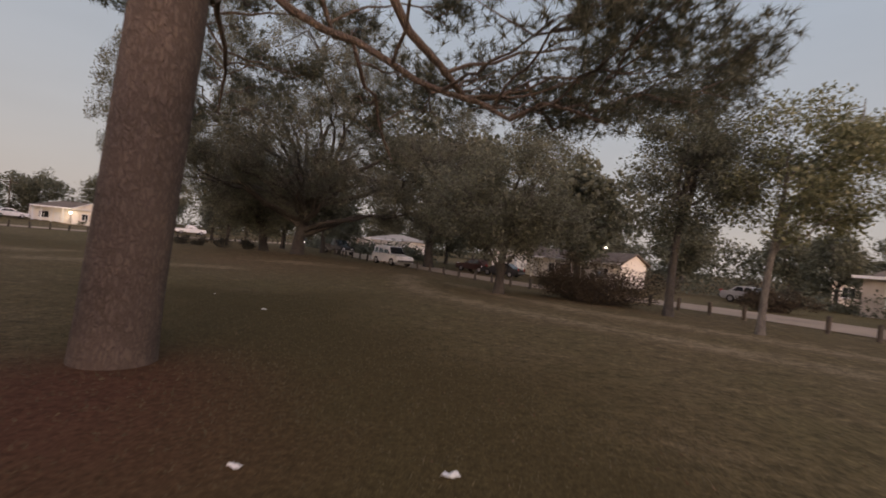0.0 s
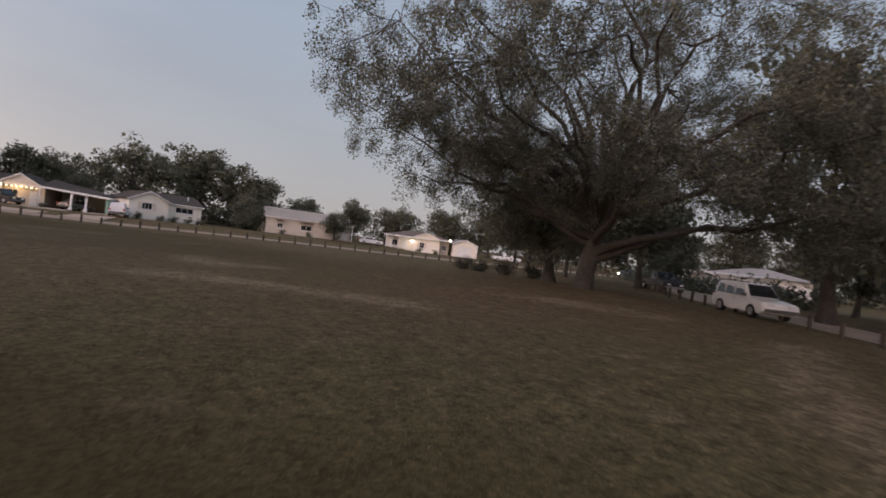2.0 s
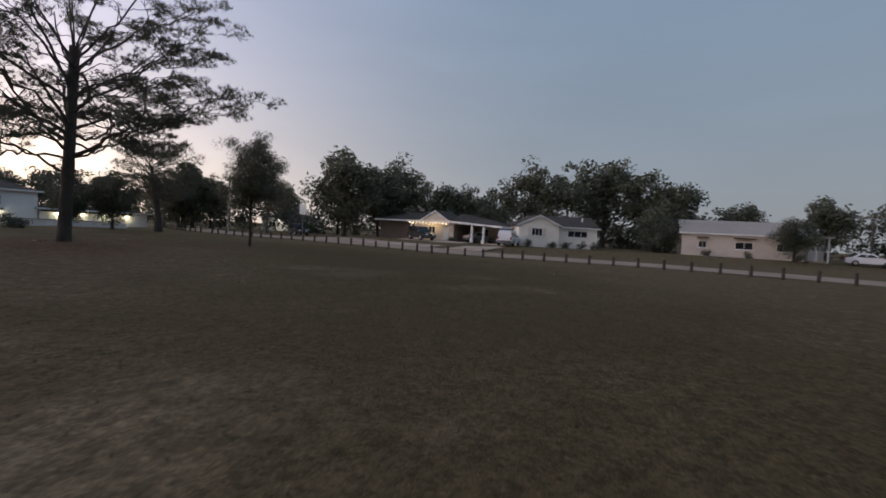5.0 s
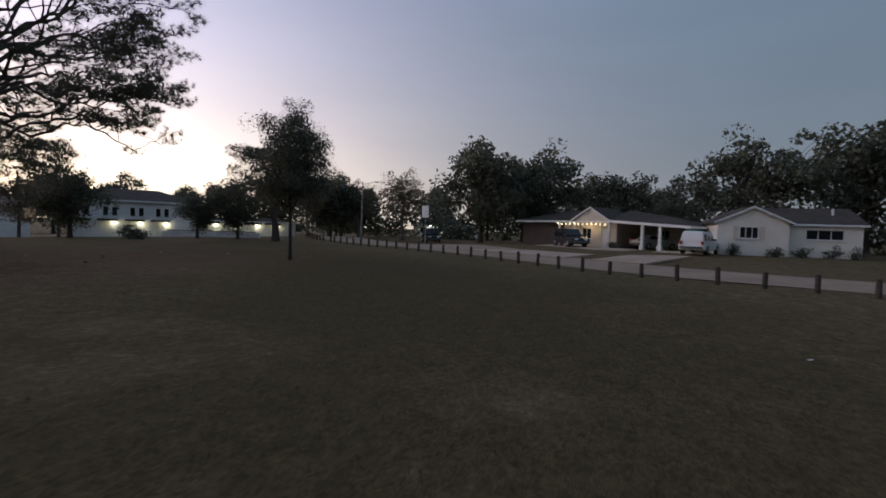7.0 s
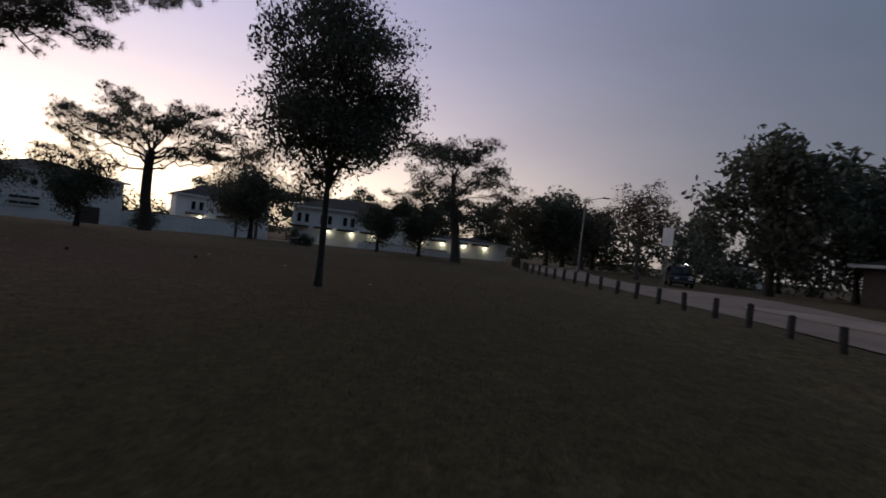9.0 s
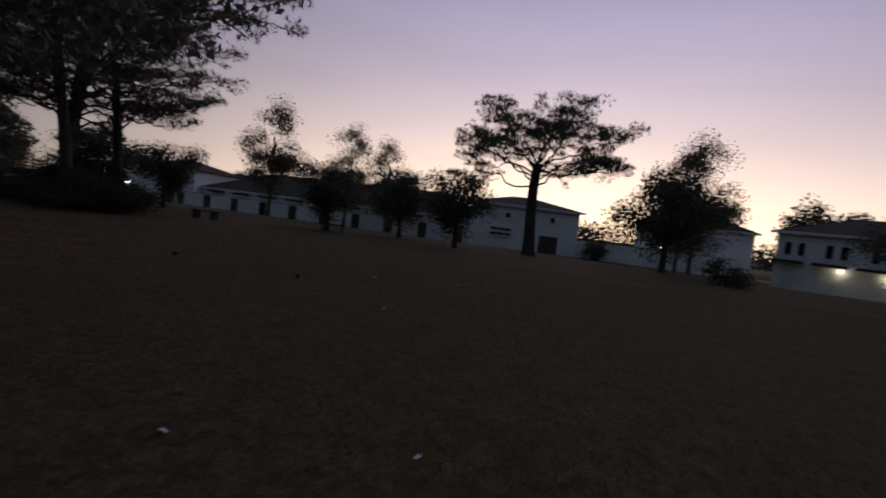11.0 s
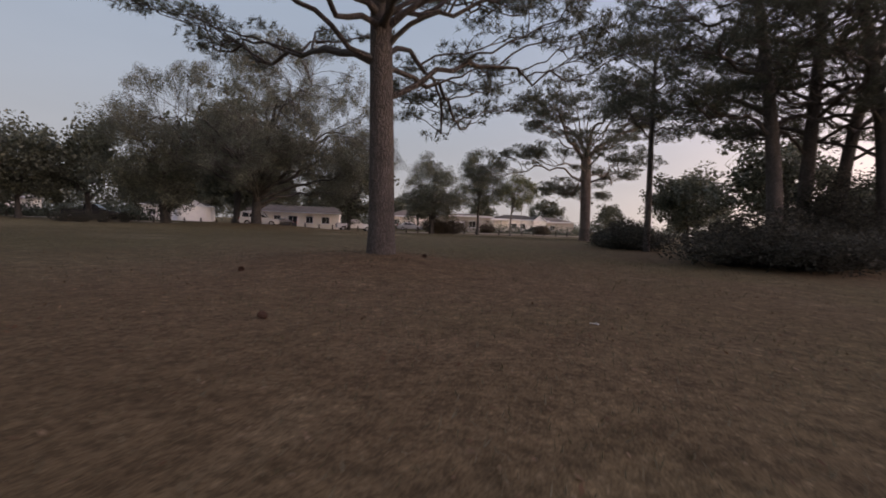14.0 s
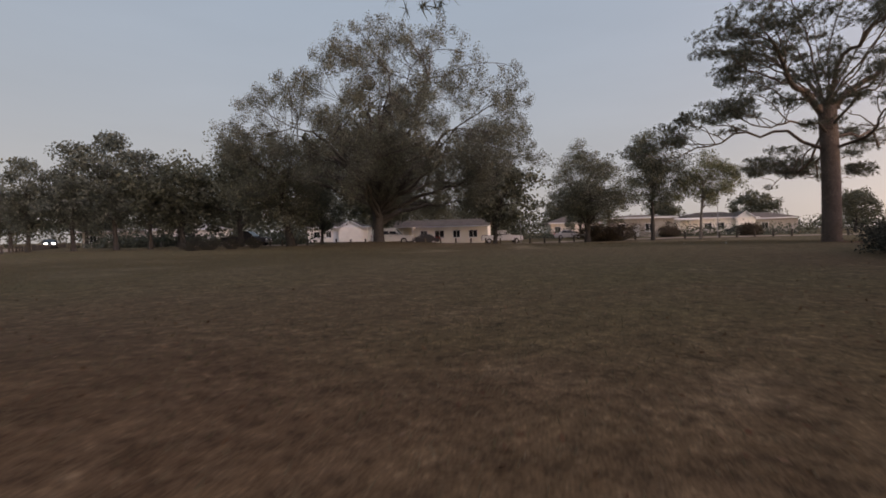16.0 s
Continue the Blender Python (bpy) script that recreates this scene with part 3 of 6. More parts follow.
def tree_meshes(name, seed, trunk_h, r, centre, rad, limbs, clusters, n_leaf, leaf, spread, bark, foliage, lean=(0, 0), bend=0.15,
                sides=14, outer=0.45, flat=0.75, droop=0.0, low_limbs=(), flare=1.45, pads=0, pad=0.0, taper=0.45, under=0.85, low=0.0, twigs=True):
    """Wood and crown of one tree, with its foot at the origin."""
    rng = np.random.default_rng(seed)
    V, F = [], []
    tp, tr = trunk_pts(rng, trunk_h, r, lean, bend, flare, 14, taper)
    tube(tp, tr, sides, V, F)
    centre = np.array(centre, float)
    rad = np.array(rad, float)
    nodes, nrad, ndir = [], [], []
    tgt = in_crown(rng, limbs, centre, rad * 0.78, 0.5, under)
    for L in low_limbs:
        tgt = np.vstack([tgt, np.array(L)[None]])
    for k, q in enumerate(tgt):
        hz = np.clip(0.45 + 0.55 * (k + 0.5) / len(tgt), 0, 1)
        hz = np.clip(min(hz, (q[2] - 0.1) / trunk_h), 0.22, 1.0)
        if low and k >= limbs:
            hz = low + 0.06 * (k - limbs)
        i = hz * (len(tp) - 1)
        i0 = int(min(i, len(tp) - 2))
        p = tp[i0] + (tp[i0 + 1] - tp[i0]) * (i - i0)
        r0 = np.interp(i, range(len(tr)), tr) * 0.55
        c = (p + q) / 2 + np.array([0, 0, 0.18 * np.linalg.norm(q - p)]) + rng.normal(size=3) * 0.12 * np.linalg.norm(q - p)
        m = 12
        path = bez(p, c, q, m)
        wob = np.cumsum(rng.normal(size=(m, 3)), 0)
        wob -= np.linspace(0, 1, m)[:, None] * wob[-1]
        path += wob * 0.05 * np.linalg.norm(q - p) * 0.6 * np.linspace(0, 1, m)[:, None] ** 0.5
        lr = np.linspace(r0, max(0.018, r0 * 0.16), m)
        tube(path, lr, 7, V, F)
        nodes.append(path[3:])
        nrad.append(lr[3:])
        ndir.append(np.gradient(path, axis=0)[3:])
    nodes, nrad, ndir = np.vstack(nodes), np.concatenate(nrad), np.vstack(ndir)
    # boughs that carry the foliage in separate pads, and twigs with leaves in each pad
    pads = pads or max(8, clusters // 6)
    pad = pad or 0.13 * (rad[0] + rad[1]) / 2
    pc = in_crown(rng, pads, centre, rad * 0.94, outer, under)
    e = np.linalg.norm((pc - centre) / rad, axis=1, keepdims=True)
    pc = centre + (pc - centre) * np.minimum(1, 0.88 / e)
    if low_limbs:
        tips = nodes.reshape(-1, 9, 3)[-len(low_limbs):, 4:].reshape(-1, 3)
        pc = np.vstack([pc, tips + rng.normal(size=tips.shape) * np.array([0.9, 0.9, 0.4])])
    per = max(2, clusters // pads)
    LV = []

    def sprays(q):
        g = rng.normal(size=(n_leaf, 3))
        g *= (np.minimum(np.linalg.norm(g, axis=1), 1.7) / np.linalg.norm(g, axis=1))[:, None]
        size = spread * rng.uniform(0.7, 1.35)
        LV.append(q + g * np.array([size, size, size * flat]) - np.array([0, 0, 1]) * droop * rng.uniform(0, 2, (n_leaf, 1)))

    for b in pc:
        dd = np.linalg.norm(nodes - b, axis=1)
        i = int(np.argmin(dd))
        p0 = nodes[i]
        far = 0.7 + 0.22 * (rad[0] + rad[1]) / 2
        if dd[i] > far:
            b = p0 + (b - p0) * far / dd[i]
        c = (p0 + b) / 2 + rng.normal(size=3) * 0.16 * np.linalg.norm(b - p0)
        bough = bez(p0, c, b, 6)
        br = np.linspace(min(nrad[i] * 0.7, 0.11), 0.02, 6)
        tube(bough, br, 5, V, F)
        for k in range(per):
            j = int(rng.integers(2, 6))
            p = bough[j]
            q = b + np.clip(rng.normal(size=3), -1.4, 1.4) * pad * np.array([1, 1, 0.8])
            c = (p + q) / 2 + rng.normal(size=3) * 0.12 * np.linalg.norm(q - p) + np.array([0, 0, -droop])
            path = bez(p, c, q, 5)
            if twigs:
                tube(path, np.linspace(br[j] * 0.6, 0.007, 5), 3, V, F)
            sprays(q)
    wood = np_mesh("trunk", np.vstack(V), np.vstack(F), bark, True)
    lv, lf = leaves(rng, np.vstack(LV), leaf)
    return wood, np_mesh("crown", lv, lf, foliage)


def plant(name, meshes, x, y, turn=0.0, scale=1.0, label="", category="tree", group="", z=None):
    ob = empty(name, pose(x, y, H(x, y) - 0.03 if z is None else z, 0, 0, turn) @ Matrix.Diagonal((scale, scale, scale, 1)), label, category, group)
    mesh_part("trunk", meshes[0], ob)
    mesh_part("crown", meshes[1], ob)
    return ob


def pine_meshes(seed, height, r0, r1, limbs, lean=(0, 0), bend=0.15, pad=0.62, tuft=22, blades=16, leaf=0.2, needle=0.017, flare=1.3, bark=None, bare=0.35, sides=14, side_len=0.34):
    """A pine: trunk, crooked limbs (height, heading, length, rise) and side boughs that each carry a flat pad of needle brushes."""
    rng = np.random.default_rng(seed)
    V, F, pads = [], [], []
    n = 18
    z = np.linspace(0, height, n)
    t = z / height
    ph = rng.uniform(0, 6, 2)
    tp = np.stack([lean[0] * t + bend * (np.sin(t * 3.2 + ph[0]) - np.sin(ph[0])) * t, lean[1] * t + bend * (np.cos(t * 2.7 + ph[1]) - np.cos(ph[1])) * t, z - 0.15 * (z == 0)], 1)
    tr = (r0 + (r1 - r0) * t ** 1.15) * (1 + (flare - 1) * np.exp(-z / (1.0 * r0 + 0.05)))
    tube(tp, tr, sides, V, F)

    def crooked(p, az, length, rise, m, wild):
        """A limb that leaves upwards, levels out and turns up again at its tip."""
        u = np.linspace(0, 1, m)
        a = az + np.cumsum(rng.normal(size=m)) * wild
        step = np.stack([np.cos(a), np.sin(a)], 1) * (length / (m - 1))
        xy = np.vstack([[0, 0], np.cumsum(step[:-1], 0)])
        k = np.cumsum(rng.normal(size=m)) * 0.05 * length * wild * 4
        k -= u * k[-1]
        zz = rise * (0.75 * u ** 0.75 + 0.25 * u ** 2) + 0.07 * length * np.sin(u * np.pi * 0.9) + k * np.minimum(1, u * 4)
        return np.stack([p[0] + xy[:, 0], p[1] + xy[:, 1], p[2] + zz], 1)

    for h, az, length, rise, *thick in limbs:
        p = np.array([np.interp(h, z, tp[:, i]) for i in range(3)])
        rr = np.interp(h, z, tr)
        lr = thick[0] if thick else min(rr * 0.6, 0.022 + 0.0095 * length)
        path = crooked(p, radians(az), length, rise, 14, 0.2)
        rad = np.linspace(lr, 0.022, 14)
        rad[0] *= 1.35
        tube(path, rad, 8, V, F)
        pads.append(path[-1])
        k = max(4, int(length * 1.5))
        for j in range(k):
            u = bare + (1 - bare) * (j + rng.uniform(0.1, 0.9)) / k
            i = u * 13
            q = np.array([np.interp(i, range(14), path[:, c]) for c in range(3)])
            d = path[min(13, int(i) + 1)] - path[int(i)]
            side = math.atan2(d[1], d[0]) + (1 if j % 2 else -1) * rng.uniform(0.45, 1.15)
            ln = length * side_len * (1.25 - 0.6 * u) * rng.uniform(0.7, 1.25) + 0.35
            b = crooked(q, side, ln, rng.uniform(0.05, 0.45) * ln + 0.12 * rise * (1 - u), 8, 0.2)
            tube(b, np.linspace(min(0.6 * np.interp(i, range(14), rad), 0.06), 0.012, 8), 5, V, F)
            pads.append(b[-1])
            for w in range(int(1 + ln * 0.9)):
                c = b[int(rng.integers(3, 7))]
                e = crooked(c, side + rng.normal() * 0.9, rng.uniform(0.35, 0.8) * min(1.2, ln * 0.6) + 0.15, rng.uniform(0.1, 0.4), 5, 0.25)
                tube(e, np.linspace(0.018, 0.008, 5), 4, V, F)
                pads.append(e[-1])
    pads = np.array(pads)
    size = pad * rng.uniform(0.6, 1.3, (len(pads), 1))
    pts = np.repeat(pads, tuft, 0)
    g = rng.normal(size=(len(pts), 3))
    g /= np.maximum(1.0, np.linalg.norm(g, axis=1, keepdims=True) / 1.35)
    off = g * np.array([1, 1, 0.42]) * np.repeat(size, tuft, 0) * 0.72
    dirs = off / (np.linalg.norm(off, axis=1, keepdims=True) + 1e-6) * 0.7 + np.array([0, 0, 0.5])
    lv, lf = tufts(rng, pts + off + np.array([0, 0, 0.08]), dirs, leaf, blades, needle)
    return np_mesh("trunk", np.vstack(V), np.vstack(F), bark or M_BARK_G, True), np_mesh("crown", lv, lf, M_NEEDLE)


# the great pine near the start: a bare thick trunk, a tier of low spreading limbs and an umbrella top
plant("pine_tree", pine_meshes(11, 8.2, 0.49, 0.47, (
      (5.6, 108, 9.4, -0.2), (6.1, 22, 8.8, -1.2), (6.3, 16, 6.6, -2.5), (6.5, 31, 4.6, -2.9), (5.5, 272, 8.4, 0.0), (6.6, 170, 7.2, 0.6), (6.9, 222, 7.2, 0.8), (6.3, 318, 7.6, 0.3),
      (7.5, 122, 6.6, 4.8, 0.23), (7.7, 300, 6.6, 4.6, 0.23), (7.9, 32, 6.2, 5.0, 0.17), (8.0, 205, 6.2, 5.0, 0.17), (8.0, 158, 5.2, 6.2), (8.0, 342, 5.2, 6.2), (8.1, 82, 5.0, 6.0), (8.1, 258, 5.0, 6.0),
      (8.1, 290, 3.4, 6.9), (8.1, 110, 3.2, 7.0), (8.1, 15, 3.4, 6.7), (8.1, 190, 3.4, 6.7), (8.0, 60, 6.2, 3.9), (8.0, 240, 6.2, 3.9), (7.9, 140, 6.4, 3.6), (7.9, 328, 6.4, 3.6)),
      (0.42, 0.1), 0.1, 0.6, 25, 17, 0.19, 0.017, 1.1, M_BARK_P, 0.45, 22),
      -4.92, 6.27, label="tall spreading pine with a thick reddish trunk in needle litter")
# the pine that the walk circles
plant("pine_tree", pine_meshes(23, 9.6, 0.29, 0.19, (
      (4.2, 95, 8.6, 2.7), (5.0, 221, 6.8, 0.9), (5.4, 246, 6.4, 1.0), (4.2, 150, 4.8, 0.1), (5.0, 168, 5.0, 0.8), (5.6, 132, 5.2, 0.9), (6.2, 176, 5.6, 1.1), (7.0, 192, 5.6, 1.7), (3.4, 288, 5.2, 0.9), (4.1, 320, 5.0, -0.2), (4.5, 338, 5.6, -1.0), (5.2, 200, 6.0, 2.4), (5.6, 20, 6.0, 2.6), (6.0, 250, 6.2, 2.8), (6.3, 70, 6.2, 2.8), (6.6, 150, 6.0, 2.2), (6.8, 330, 6.4, 3.0), (7.2, 128, 5.6, 2.0), (8.2, 142, 5.4, 4.8), (4.9, 302, 6.4, 1.8), (5.3, 342, 5.6, 2.2), (4.4, 272, 4.2, 1.5), (5.1, 312, 4.2, 1.6), (5.7, 284, 5.2, 1.9), (4.8, 236, 4.6, 1.6),
      (7.0, 110, 5.8, 4.2), (7.2, 220, 5.6, 4.4), (7.4, 0, 5.4, 4.6), (7.6, 290, 5.2, 4.8), (7.8, 50, 4.8, 5.2), (8.0, 175, 4.6, 5.4), (8.4, 260, 3.8, 5.8), (8.6, 320, 3.4, 6.0), (8.8, 80, 3.2, 6.2),
      (9.2, 140, 2.4, 6.4), (9.4, 10, 2.2, 6.4), (9.4, 220, 2.2, 6.2)),
      (0.02, 0.25), 0.14, 0.44, 17, 16, 0.18, 0.015, 1.2, None, 0.34, 18, 0.42),
      -43.22, 5.16, label="lone pine with a forked trunk and wide crooked limbs")
# the live oak: a short trunk that parts low into long limbs
plant("oak_tree", tree_meshes("oak", 5, 5.4, 0.53, (1.2, -1.5, 8.8), (16.2, 15.6, 12.2), 36, 2300, 145, 0.11, 0.26, M_BARK_O, M_LEAF_O, (0.4, 0.2), 0.25, 16, droop=0.35, outer=0.32, pads=280, pad=0.8,
      low_limbs=((10.5, 3.5, 3.9), (11.5, -1.0, 4.6), (-8.5, -5, 5.5), (6, -7.5, 6.0), (-9, 3, 6), (-5.5, -8.0, 6.6), (11.5, -5.0, 6.5), (12.5, -2, 8.0)), flare=1.08, under=0.32, low=0.3),
      -14.78, 38.7, label="huge live oak with a broad round crown and low limbs")
plant("oak_tree", tree_meshes("oak2", 7, 4.5, 0.4, (-1.5, 0, 6.2), (6.2, 6.2, 5.6), 9, 420, 90, 0.18, 0.46, M_BARK_O, M_LEAF_E, (-0.5, 0), 0.3, 12, pads=60),
      -20.5, 45, label="dense dark oak with foliage hanging close to the ground")
# trees by the north-east street
plant("evergreen_tree", tree_meshes("ev", 9, 4.5, 0.26, (0.2, 0.1, 5.0), (4.7, 4.7, 6.0), 16, 460, 120, 0.125, 0.36, M_BARK_O, M_LEAF_E, (0, 0), 0.2, 10, under=0.3, low=0.2, low_limbs=((1.4, 0.4, 3.4), (-1.5, 0.2, 3.6), (0.5, -1.3, 3.2))),
      1.4, 25.9, label="dense dark evergreen tree with several stems beside a hedge")
plant("elm_tree", tree_meshes("t2", 13, 7.5, 0.2, (0.9, 0, 7.6), (3.5, 3.5, 5.7), 12, 360, 95, 0.14, 0.4, M_BARK_O, M_LEAF_F, (0.2, 0), 0.2, 10),
      9.0, 22.5, label="tall grey-green street tree inside the row of posts")
plant("elm_tree", tree_meshes("t3", 17, 6.0, 0.14, (1.4, 0, 6.1), (3.1, 3.1, 3.8), 12, 200, 80, 0.15, 0.36, M_BARK_L, M_LEAF_Y, (0.2, 0), 0.15, 10),
      10.7, 18.4, label="slender pale-barked tree with airy yellow-green leaves")
# young tree the walk passes
plant("young_tree", tree_meshes("sap", 21, 5.0, 0.09, (0.0, 0.1, 5.05), (2.5, 2.5, 2.8), 26, 400, 105, 0.096, 0.27, M_BARK_O, M_LEAF_O, (0.1, 0), 0.06, 10, droop=0.12, under=1.0),
      -54.23, 9.72, scale=1.06, label="young broadleaf tree with a thin straight trunk")
# pines and trees in the west and south
fan = random.Random(29)
plant("pine_tree", pine_meshes(29, 6.2, 0.4, 0.3, [(4.7 + 0.09 * i, i * 137.5, fan.uniform(4.6, 5.8), 0.1 + 0.16 * i + fan.uniform(-0.2, 0.3)) for i in range(16)]
      + [(6.1, i * 52 + 20, fan.uniform(1.6, 4.0), fan.uniform(2.8, 3.4)) for i in range(8)], (0.2, 0), 0.2, 0.56, 18, 14, 0.2, 0.019, 1.35, None, 0.42, 12),
      -52.5, -19.2, scale=0.95, label="umbrella-shaped pine before the town houses")
plant("pine_tree", pine_meshes(31, 7.6, 0.4, 0.16, [(3.4 + 0.2 * i, i * 137.5 + 40, fan.uniform(3.8, 5.4) * (1 - 0.02 * i), 0.7 + 0.1 * i) for i in range(21)]
      + [(7.4, i * 52, fan.uniform(1.2, 3.2), fan.uniform(1.6, 2.4)) for i in range(8)], (0.3, 0), 0.3, 0.68, 17, 15, 0.21, 0.02, 1.35, None, 0.35, 12),
      -74.6, -10.2, label="full-crowned pine at the bend of the street")
CLUMP = pine_meshes(37, 14.0, 0.3, 0.12, [(4.4 + 0.42 * i, i * 137.5 + 15, fan.uniform(4.8, 7.4) * (1.06 - 0.022 * i), 1.2 + 0.06 * i) for i in range(23)], (0.9, 0.5), 0.5, 0.58, 14, 13, 0.21, 0.019, 1.25, None, 0.28, 12)
for x, y, a, s in ((-31.0, -4.4, 0, 1.0), (-28.0, -5.8, 130, 1.0), (-24.8, -7.6, 240, 1.05), (-29.2, -8.2, 60, 0.95)):
    plant("pine_tree", CLUMP, x, y, a, s, "pine in a dark clump grown up with undergrowth", group="pines in the clump")
plant("pine_tree", pine_meshes(41, 11.5, 0.18, 0.08, [(5.6 + 0.42 * i, i * 137.5, fan.uniform(2.6, 4.2) * (1.05 - 0.035 * i), 0.9) for i in range(15)], (0.2, 0), 0.15, 0.6, 20, 13, 0.2, 0.018, 1.2, None, 0.3, 10),
      -24.5, 0.2, label="slim pine standing in a hedge")
DARKT = tree_meshes("dkt", 43, 2.6, 0.16, (0, 0, 3.0), (2.7, 2.7, 2.5), 9, 150, 80, 0.16, 0.42, M_BARK_O, M_LEAF_D, (0.1, 0), 0.1, 9, twigs=False)
for x, y, a, s in ((-60.5, -21.4, 0, 1.27), (-48.6, -16.0, 70, 0.95), (-39.8, -15.0, 150, 0.9), (-43.4, -18.5, 20, 0.95), (-26.5, -13.2, 300, 0.95), (-71.5, -18.5, 200, 1.0), (-74.4, -15.6, 80, 1.1)):
    plant("small_tree", DARKT, x, y, a, s, "small dark round-headed tree on the lawn", group="small trees before the town houses")
TALLT = tree_meshes("tall", 47, 6.4, 0.14, (0, 0, 5.0), (3.0, 3.0, 5.2), 12, 240, 72, 0.14, 0.4, M_BARK_L, M_LEAF_R, (0.1, 0), 0.1, 8, under=0.6)
for x, y, a, s in ((-62.5, -27.0, 0, 1.05), (-25.0, -25.5, 90, 1.2), (-30.5, -30.5, 200, 1.15), (-34.5, -32.0, 280, 1.05), (-62.0, -33.0, 20, 1.15)):
    plant("thin_tree", TALLT, x, y, a, s, "thin upright tree with russet leaves", group="thin trees before the town houses")

# trees behind the houses
FAR = [tree_meshes("far%d" % i, 60 + i, 5.0, 0.35, (0, 0, 7.2), (6.6 - i * 0.4, 6.2, 6.0 + 0.4 * i), 11, 150, 52, 0.49, 0.7, M_BARK_O, M_LEAF_F, (0.3, 0), 0.3, 7, pads=50, pad=0.8, outer=0.42, twigs=False) for i in range(3)]
PAL = tree_meshes("fal", 71, 6.0, 0.3, (0, 0, 8.0), (5.2, 5.2, 4.6), 16, 200, 40, 0.3, 0.55, M_BARK_L, M_LEAF_R, (0.3, 0), 0.3, 8, pads=70, outer=0.5)
FAR_ROWS = [(-92, 7.5, 1.06, 0), (-100, 13, 1.06, 1), (-99, 24, 0.78, 2), (-107, 30, 0.75, 0), (-98, 38, 1.05, 1), (-103, 50, 1.28, 2), (-97, 57, 1.0, 0), (-96, 30, 0.5, 1),
            (-108, 64, 0.75, 1), (-104, 74, 0.75, 2), (-98, 84, 0.8, 0), (-92, 93, 0.8, 1), (-84, 102, 0.9, 2), (-74, 108, 0.95, 0), (-62, 116, 0.95, 1), (-50, 122, 1.0, 2), (-38, 130, 1.0, 0),
            (-24, 124, 1.0, 1), (-12, 116, 0.9, 2), (0, 112, 0.95, 0), (14, 104, 0.9, 1), (26, 96, 0.95, 2), (36, 84, 0.9, 0), (46, 72, 0.8, 1), (54, 62, 0.7, 2),
            (-118, 0, 0.9, 1), (-116, -26, 0.85, 2), (-106, -24, 0.9, 0), (-136, -18, 1.0, 2), (-118, -34, 0.8, 1), (-96, 12, 0.72, 1), (-128, 16, 1.0, 0), (-104, -38, 0.85, 0), (-95, -40, 0.85, 1), (-92, -46, 0.75, 2), (-100, -22, 0.85, 1), (-88, -58, 0.85, 0), (-80, -62, 0.85, 1), (-66, -66, 0.8, 2), (-101, -23, 0.7, 2)]
for i, (x, y, s, k) in enumerate(FAR_ROWS):
    plant("tree", FAR[k], x, y, i * 67, s, "leafy grey-green tree behind the houses", group="trees behind the houses")
for i, (x, y, s) in enumerate(((-96, -6, 0.85), (-104, -19, 0.8), (-94, -22, 0.75))):
    plant("tree", PAL, x, y, i * 80, s, "half-bare tree with brown leaves beyond the street", group="half-bare trees")
for i, (x, y, s, k) in enumerate(((70, 44, 0.75, 0), (84, 30, 0.8, 1), (78, 12, 0.7, 2), (66, -10, 0.75, 0), (40, -34, 0.7, 1), (-18.5, -13.5, 0.5, 0), (-11, -8, 0.7, 2), (-6, -2.5, 0.55, 1), (22, -44, 0.7, 2), (4, -52, 0.6, 0), (60, -34, 0.8, 1), (96, -6, 0.9, 2), (14, -3, 0.7, 1), (22, -24, 0.75, 0))):
    plant("tree", FAR[k], x, y, 31 + i * 83, s, "distant leafy tree beyond the park", group="distant trees")
for i, (x, y, s, k) in enumerate(((-4, 68, 0.75, 0), (16, 73, 0.8, 2), (26, 62, 0.75, 1), (-30, 95, 0.85, 1), (9.5, 44.5, 1.0, 0), (32, 44, 0.6, 2), (-22, 76, 0.6, 0), (-25.5, 61.5, 0.85, 1), (-19.5, 60, 0.95, 2), (-5.0, 52.5, 1.4, 1), (1.5, 60, 1.0, 0))):
    plant("tree", FAR[k], x, y, 11 + i * 57, s, "leafy yard tree between the houses", group="yard trees")


CEDAR = tree_meshes("cedar", 83, 8.5, 0.24, (0, 0, 6.6), (3.6, 3.6, 6.4), 14, 200, 60, 0.3, 0.5, M_BARK_O, M_LEAF_B, (0.2, 0), 0.2, 8, pads=60, pad=0.6, outer=0.45, twigs=False)
for i, (x, y, s) in enumerate(((-38.5, 67, 0.8), (-35.0, 65, 0.95), (-31.5, 63.5, 1.05), (-28.5, 62.5, 0.9))):
    plant("cedar_tree", CEDAR, x, y, i * 95, s, "grey-green cedar with a pointed feathery crown", group="cedars beside the street")


def woods(name, line, h, depth, n, leaf, seed, label):
    """Far undergrowth and woods: an uneven band of leaf clumps with stems."""
    rng = np.random.default_rng(seed)
    pts = np.array(along(line, 1.0))
    k = rng.integers(0, len(pts), n // 40)
    hh = h * (0.55 + 0.45 * np.sin(k * 0.35 + 1.0) * np.sin(k * 0.13)) + h * 0.25
    c = np.stack([pts[k, 0] - pts[k, 3] * rng.uniform(0, depth, len(k)), pts[k, 1] + pts[k, 2] * rng.uniform(0, depth, len(k)), hh * rng.uniform(0.05, 1, len(k)) ** 0.8], 1)
    p = np.repeat(c, 40, 0) + rng.normal(size=(len(c) * 40, 3)) * np.array([1.1, 1.1, 0.7])
    p[:, 2] = np.abs(p[:, 2])
    lv, lf = leaves(rng, p, leaf)
    return tagged(new(name, np_mesh(name, lv, lf, M_LEAF_F)), label, "woods", kind="stuff")


